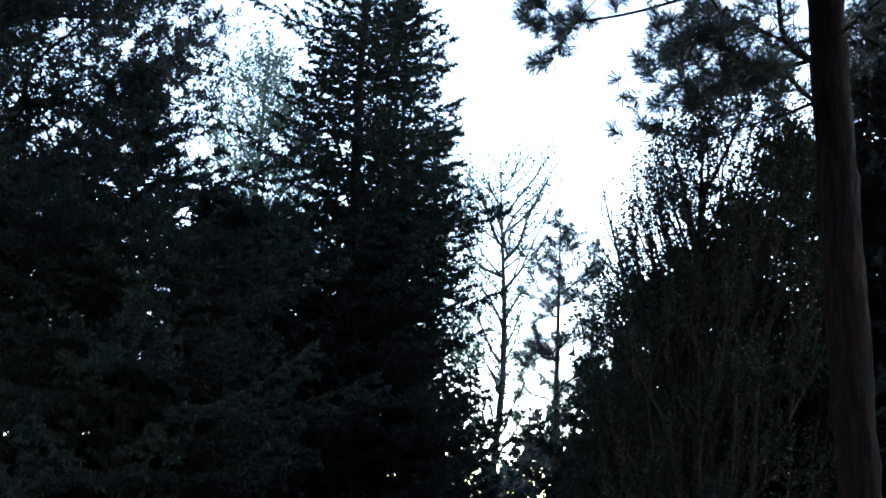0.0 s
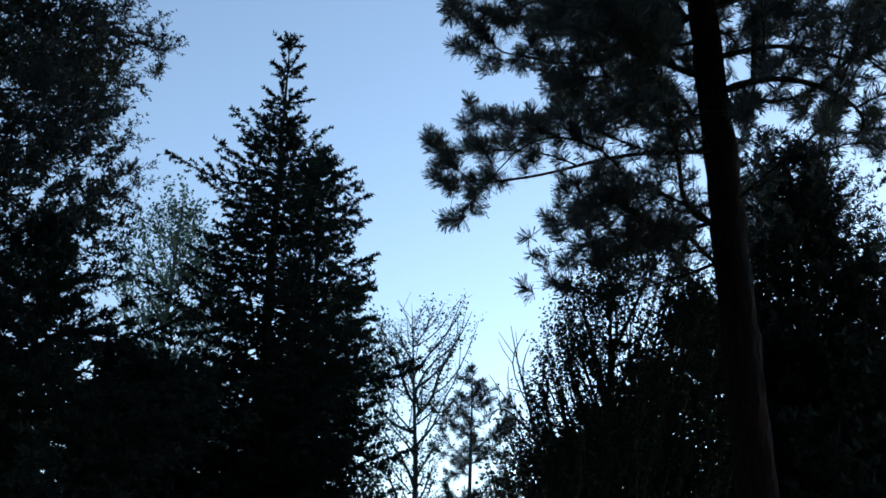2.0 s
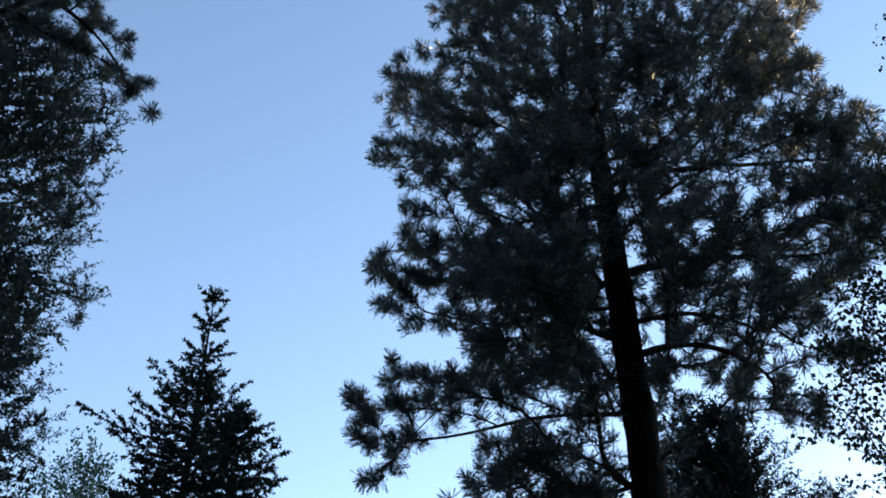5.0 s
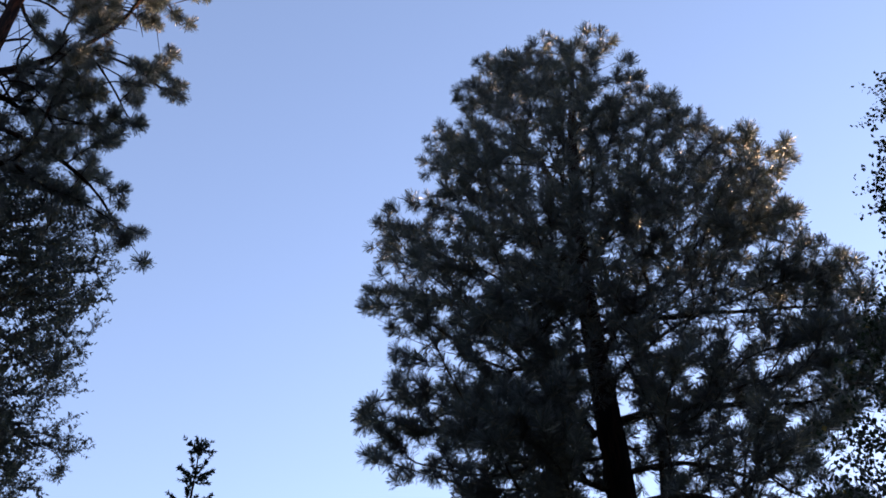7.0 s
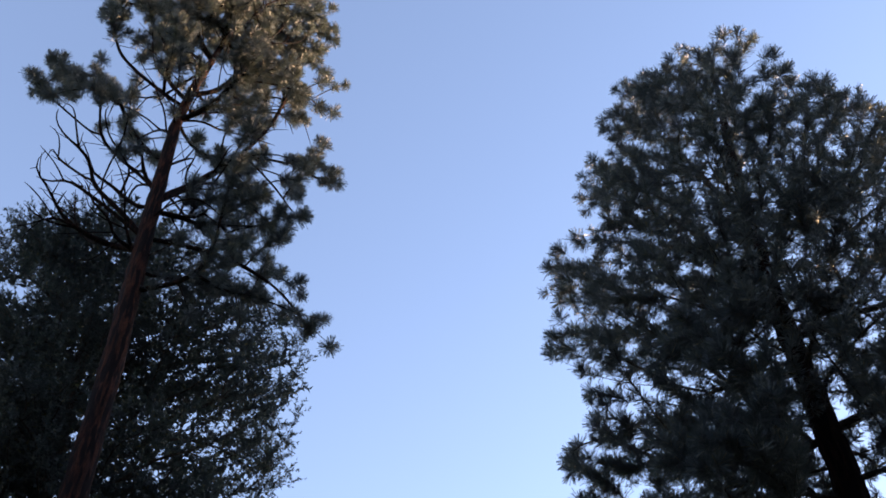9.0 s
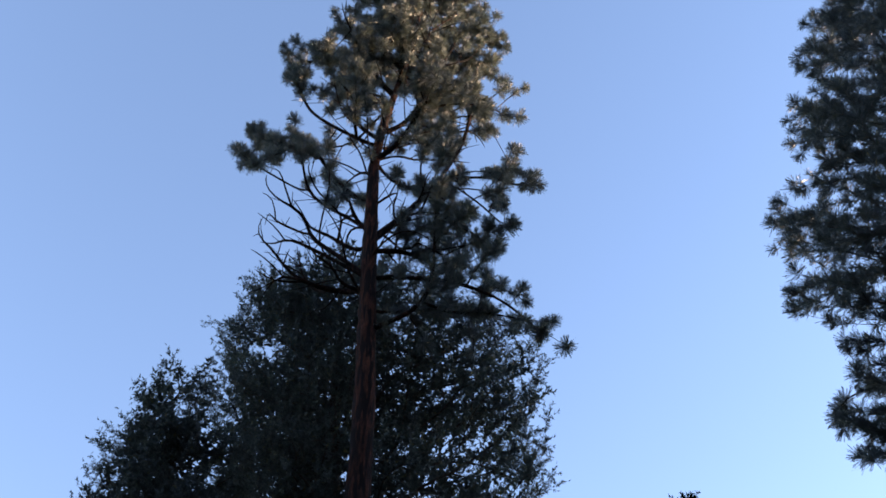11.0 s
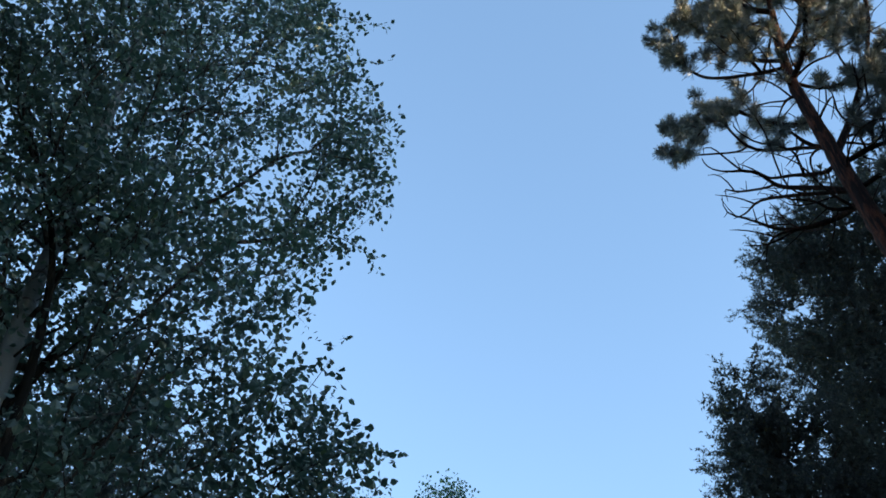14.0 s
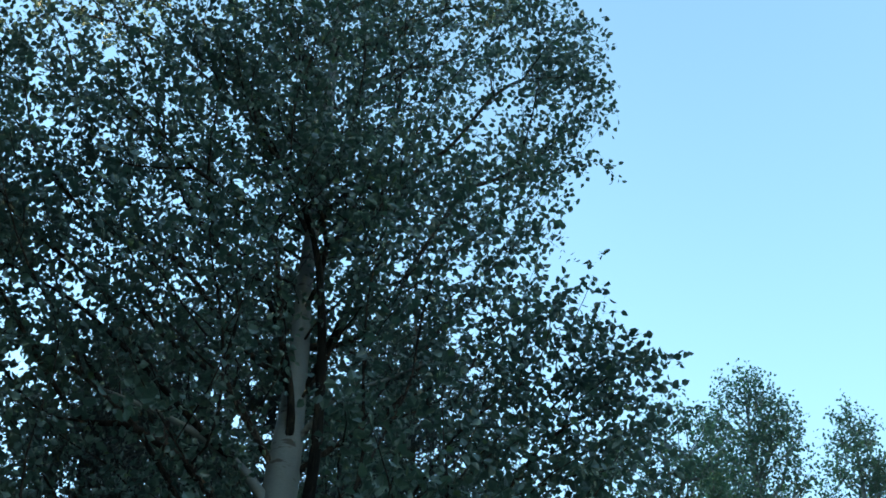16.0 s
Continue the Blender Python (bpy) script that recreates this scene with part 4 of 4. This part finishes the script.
# the aspen takes the dark oak leaf colour to look backlit
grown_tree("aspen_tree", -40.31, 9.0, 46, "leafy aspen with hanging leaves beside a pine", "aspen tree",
           [(1.3, 0, -0.2), (1.5, 0, 6.7), (2.1, 0, 11.5)], [0.14, 0.09, 0.01], ASPEN_G, BACK_BROAD, OAK_AND_BACKLIT_LEAF, ASPEN_BARK, ASPEN_BARK,
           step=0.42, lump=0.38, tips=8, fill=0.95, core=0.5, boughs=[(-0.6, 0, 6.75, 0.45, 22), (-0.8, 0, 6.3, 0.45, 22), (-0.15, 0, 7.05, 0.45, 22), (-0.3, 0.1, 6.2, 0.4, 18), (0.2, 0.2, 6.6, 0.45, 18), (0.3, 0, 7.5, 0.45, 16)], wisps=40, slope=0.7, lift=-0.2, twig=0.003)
ASPEN_H = [
    (3.5, -1.6, 1.8), (5.2, -2.4, 2.65), (6.4, -2.8, 2.6), (7.2, -3.1, 2.25), (8.0, -3.3, 1.95), (8.6, -3.4, 2.2), (9.7, -3.6, 2.9), (10.7, -3.4, 3.0),
    (12.0, -2.8, 2.6), (12.7, -2.3, 2.3), (13.7, -1.8, 2.3), (15.0, -1.2, 1.5), (16.0, -0.5, 0.6),
]
white_aspen = grown_tree("aspen_tree", 93.16, 5.8, 47, "tall white-barked aspen with a full crown of small round leaves", "aspen tree",
           [(-0.05, 0, -0.2), (0.02, 0, 5.4), (0.03, 0, 6.3), (-0.01, 0, 7.3), (0, 0, 8.8), (-0.06, 0, 12), (0, 0, 15.8)], [0.155, 0.115, 0.08, 0.064, 0.056, 0.035, 0.01],
           ASPEN_H, BROAD, ASPEN_LEAF, ASPEN_BARK, GREY_BARK, step=0.42, lump=0.42, tips=8, fill=0.92, core=0.85, near=0.6, wisps=110, thin=(0.9, 0.42, 7.4), clear=(0.22, 7.0), slope=0.5, lift=-0.2, size=1.05, twig=0.0024, power=0.43, inside=BACK_BROAD,
           boughs=[(-1.9, 0, 6.5, 0.5, 40), (-2.2, 0, 7.2, 0.5, 40), (-2.5, -0.1, 6.2, 0.5, 30), (-1.3, 0.1, 6.3, 0.5, 34), (-1.4, 0, 7.2, 0.5, 34), (-2.3, 0.1, 8.0, 0.5, 30), (0.1, -0.5, 6.7, 0.3, 6), (-0.15, -0.5, 6.2, 0.3, 5), (0, -0.6, 7.9, 0.45, 16), (0.05, -0.6, 8.8, 0.5, 18), (-0.1, -0.6, 9.7, 0.5, 14), (-1.2, 0.9, 5.6, 0.6, 26), (-2.0, 0.6, 5.9, 0.6, 26), (-2.6, 0.2, 6.6, 0.6, 24), (-1.4, 0.5, 6.7, 0.6, 26), (-2.2, 0.5, 7.6, 0.6, 26), (-0.9, 0.6, 7.4, 0.6, 26), (-1.7, 0.4, 8.4, 0.6, 26), (-2.8, 0.3, 8.3, 0.6, 26), (-3.2, 0.2, 7.2, 0.6, 24), (-1.0, 0.7, 8.9, 0.6, 24), (-2.4, 0.5, 9.3, 0.6, 24), (-3.2, 0.3, 5.9, 0.6, 24), *[(1.1 * math.sin(2.3 * k), 0.5 * math.cos(3.1 * k), 7.4 + 0.36 * k, 0.6, 18) for k in range(9)], (0.9, 0.9, 5.6, 0.6, 26), (1.5, 0.7, 5.9, 0.5, 22), (2.5, 0, 6.75, 0.35, 13), (2.7, 0, 6.6, 0.3, 9), (2.35, 0.1, 6.3, 0.35, 9)],
           trunk_label="smooth white bark with dark scars")
# backlit limbs get their darkness from the bark colour, the others stay pale
for mat, points, thick in ((BACKLIT_BARK, [(0.1, -0.05, 4.3), (0.24, -0.15, 5.26), (0.21, -0.2, 5.66), (0.21, -0.25, 6.28), (0.1, -0.3, 7.13), (0.04, -0.35, 7.59), (-0.33, -0.4, 8.23), (-0.76, -0.45, 9.08), (-1.3, -0.5, 10.06)], 0.05),
                           (BACKLIT_BARK, [(0.03, -0.08, 5.75), (0.03, -0.16, 5.93), (-0.08, -0.25, 6.41), (-0.35, -0.35, 7.0), (-0.56, -0.4, 7.28), (-0.97, -0.4, 7.45)], 0.032),
                           (BACKLIT_BARK, [(0.1, -0.02, 6.2), (0.2, -0.06, 6.51), (0.36, -0.2, 6.9), (0.55, -0.3, 8.2), (0.62, -0.3, 9.25), (0.65, -0.4, 11.24)], 0.034),
                           (ASPEN_BARK, [(0.0, 0, 5.1), (-0.1, -0.05, 5.34), (-0.34, -0.1, 5.54), (-0.64, -0.15, 5.69), (-0.95, -0.18, 5.8), (-1.3, -0.2, 5.9)], 0.048),
                           (BACKLIT_BARK, [(-0.3, -0.1, 5.5), (-0.5, -0.15, 5.62), (-0.79, -0.2, 5.89), (-1.26, -0.25, 6.32), (-1.63, -0.3, 6.58), (-2.1, -0.3, 6.8)], 0.03),
                           (ASPEN_BARK, [(0.05, 0, 5.7), (0.2, -0.1, 5.94), (0.33, -0.2, 6.08), (0.64, -0.25, 6.19), (0.95, -0.3, 6.38)], 0.026)):
    limb = Soup()
    points = np.array(points, float)
    step = np.arange(len(points))
    fine = np.linspace(0, step[-1], 40)
    points = np.stack([np.interp(fine, step, points[:, k]) for k in range(3)], 1)
    for _ in range(25):
        points[1:-1] = 0.5 * points[1:-1] + 0.25 * (points[:-2] + points[2:])
    tube(limb, points, np.linspace(thick, 0.008, len(points)), 9, 0.05, np.random.default_rng(7))
    part("limb", limb, mat, white_aspen, "", "", True)
FAR = "row of far aspens"
grown_tree("aspen_tree", 62.55, 20.0, 48, "rounded far aspen catching some light", "aspen tree", [(0, 0, -0.2), (0, 0, 14), (0.3, 0, 16.9)], [0.16, 0.07, 0.01],
           [(9, -1.3, 1.2), (13.6, -1.4, 1.3), (15.2, -1.0, 1.35), (16.0, -0.75, 1.2), (16.8, -0.4, 0.8), (17.2, 0, 0.3)], step=0.5, lump=0.38, tips=9, fill=0.85, group=FAR, **LEAFY)
grown_tree("aspen_tree", 57.49, 22.0, 49, "slender far aspen behind the others", "aspen tree", [(0, 0, -0.2), (0.2, 0, 14), (0.6, 0, 16.5)], [0.16, 0.06, 0.01],
           [(9, -1.0, 1.4), (14.6, -0.8, 1.2), (16.1, -0.2, 1.0), (16.7, 0.4, 0.8)], step=0.5, lump=0.38, tips=9, fill=0.85, group=FAR, **LEAFY)
grown_tree("aspen_tree", 67.96, 17.0, 50, "yellow-green aspen low behind the white trunk", "aspen tree", [(0, 0, -0.2), (0, 0, 11), (0.15, 0, 14)], [0.15, 0.06, 0.01],
           [(7, -2.0, 1.5), (12.5, -1.9, 1.3), (13.6, -1.1, 1.3), (14.2, -0.2, 0.8)], step=0.5, lump=0.42, tips=9, fill=0.9, group=FAR, **LEAFY)

UNDER = "young conifers under the tall trees"
for az, dist, high, wide, seed in ((-9.4, 21.0, 4.4, 1.9, 61), (-11.6, 18.5, 5.6, 2.1, 62), (-14.2, 17.0, 5.8, 2.1, 67), (-16.6, 18.5, 7.2, 1.7, 63), (-19.6, 17.0, 8.0, 1.9, 64),
                                   (-23.0, 19.0, 7.6, 2.4, 68), (-27.0, 16.5, 6.6, 2.3, 65), (9.5, 22.0, 8.2, 2.6, 66), (4.2, 21.5, 8.2, 2.3, 78), (11.4, 17.0, 6.6, 2.7, 77), (13.2, 18.5, 7.3, 2.6, 73), (20.5, 19.0, 6.8, 2.5, 74), (24.5, 17.0, 6.0, 2.4, 75)):
    spruce("young_spruce", az, dist, seed, "dark young spruce in the shade of taller trees", [(0, 0, -0.2), (0.1, 0, high)], [0.1, 0.008],
           [(0.4, -wide, wide), (high * 0.35, -wide * 0.85, wide * 0.85), (high * 0.75, -wide * 0.42, wide * 0.42), (high, -0.1, 0.1)], UNDER, 0.4, 9, 0.12, 1.5 if -20 < az < -16 else 2.0)


def snag(az, dist, seed, axis, radii, ends, label):
    """A dead stem with bare forked twigs."""
    rng = np.random.default_rng(seed)
    tree = plant("dead_tree", az, dist, label, "dead tree")
    axis = np.array(axis, float)
    n, lo, hi, reach = ends
    tips = np.stack([rng.normal(0, reach, n) + axis[-1, 0], rng.normal(0, reach, n), rng.uniform(lo, hi, n)], 1)
    wood(tree, rng, axis, radii, grow(rng, axis, radii, tips, 1.8, -0.06, 0.007, 0.42, 0.55, 0.2)[0], DEAD_WOOD, DEAD_WOOD, 0.012)


snag(-9.9, 17.0, 71, [(0.35, 0, -0.2), (0.25, 0, 4.5), (0.05, 0, 6.0), (-0.12, 0, 6.8), (-0.22, 0, 7.5)], [0.07, 0.04, 0.025, 0.014, 0.005],
     (30, 5.6, 7.4, 0.38), "bare grey dead stem with forked twigs")
snag(-11.9, 17.3, 72, [(0.4, 0, -0.2), (0.35, 0, 4.5), (0.15, 0, 5.8), (0.0, 0, 6.5), (-0.25, 0, 7.0)], [0.06, 0.035, 0.025, 0.014, 0.005],
     (26, 5.2, 6.9, 0.36), "bare leaning dead stem above the scrub")

# ---------------------------------------------------------------- unseen trees added round the clearing to hold back sky light
BACK = "conifers that close the clearing behind the path"
back = spruce("shade_conifer", -42, 37, 81, "unseen tall dark tree added to hold back light", [(0, 0, -0.2), (0, 0, 21)], [0.3, 0.02],
              [(1.0, -3.6, 3.6), (8, -3.2, 3.0), (15, -1.9, 2.0), (21, -0.2, 0.2)], BACK, 2.2, 6, 0.15, 10.0)
# out of view, only there to darken the near sides
SHADE_TREES = [(15, -3, 1.0), (11, -8, 1.1), (6, -12, 1.0), (0, -13, 1.1), (-6, -13, 0.95), (18, -9, 1.3), (12, -15, 1.25), (4, -18, 1.3), (-4, -18, 1.2), (-11, -17, 1.3), (-13, -13, 1.0), (-9, -9, 0.9)]
for k, (x, y, high) in enumerate(SHADE_TREES):
    tree = copy_thing(back, pose(x, y, 0, 0, 0, 47 * k))
    tree.scale = (high, high, high)


# ---------------------------------------------------------------- unseen hill added so the low sun reaches only the tree tops
def shade_hill_height(ahead, side):
    """Ground height of the added shading hill, ahead towards the sun and to its right side, in metres."""
    # crest steps up on the left to lift the shadow on the tall pine
    crest = 38.8 + 12.5 / (1 + math.exp((side + 10.6) / 1.6)) + 1.2 * noise.noise(Vector((side * 0.22, 3.1, 0)))
    end = 1 / (1 + math.exp((abs(side - 15) - 90) / 9))
    return crest * end * math.exp(-((ahead - 300) / 85) ** 2) - 1.5


def hill():
    a, b = np.linspace(90, 520, 70), np.linspace(-120, 150, 180)
    to = np.array([SUN_WAY.x, SUN_WAY.y]) / math.hypot(SUN_WAY.x, SUN_WAY.y)
    across = np.array([to[1], -to[0]])
    v = np.array([(*(to * p + across * q), shade_hill_height(p, q)) for p in a for q in b])
    n, m = len(a), len(b)
    i = (np.arange(n - 1)[:, None] * m + np.arange(m - 1)[None]).ravel()
    soup = Soup()
    soup.add(v, np.stack([i, i + m, i + m + 1, i + 1], 1))
    tagged(new("hill", soup.mesh("hill", SOIL, True)), "unseen hill added to shade the lower trees", "hill", "", "structure")
    rng = np.random.default_rng(95)
    # unseen trees added on the crest to fray the edge of its shadow
    for k in range(7):
        side = -26 + 5 * k + rng.uniform(-1, 1)
        high = rng.uniform(0.12, 0.22)
        foot = to * 300 + across * side
        tree = copy_thing(back, pose(foot[0], foot[1], shade_hill_height(300, side) - 0.3, 0, 0, 61 * k))
        tree.scale = (high, high, high)


hill()

# ---------------------------------------------------------------- far woods low behind the near trees
def far_woods():
    rng = np.random.default_rng(91)
    leaf = [shoot(rng, 9, 0.9, 0.3, 0.2) for _ in range(5)]
    soup, stems = Soup(), Soup()
    for az in np.arange(-44, 60, 1.35):
        dist, high = rng.uniform(33, 48), rng.uniform(3.6, 5.4) if -12 < az < 4 else rng.uniform(7.5, 9.5)
        if -3.6 < az < -1.2:
            high *= 0.6
        a = radians(az + rng.uniform(-0.5, 0.5))
        foot = np.array([-math.sin(a) * dist, math.cos(a) * dist, 0])
        n = 130 if -12 < az < 4 else 170
        up = rng.uniform(0.05, 1, n) ** 0.8
        t = rng.uniform(0, 2 * np.pi, n)
        r = high * 0.36 * (1.05 - up) * rng.uniform(0.5, 1.1, n) ** 0.5
        p = foot + np.stack([np.cos(t) * r, np.sin(t) * r, up * high], 1)
        scatter(soup, leaf, p, np.stack([np.cos(t), np.sin(t), 0.1 + 0.6 * up], 1), rng.uniform(0.7, 1.1, n), rng)
        tube(stems, foot + np.array([[0, 0, -0.2], [0, 0, high * 0.5], [0, 0, high * 0.96]]), [0.1, 0.06, 0.01], 5)
    root = tagged(new("far_woods"), "low dark line of far conifers behind the clearing", "woods", "", "stuff")
    part("needles", soup, SPRUCE_NEEDLE, root, "", "stuff")
    part("stems", stems, GREY_BARK, root, "", "stuff")


far_woods()
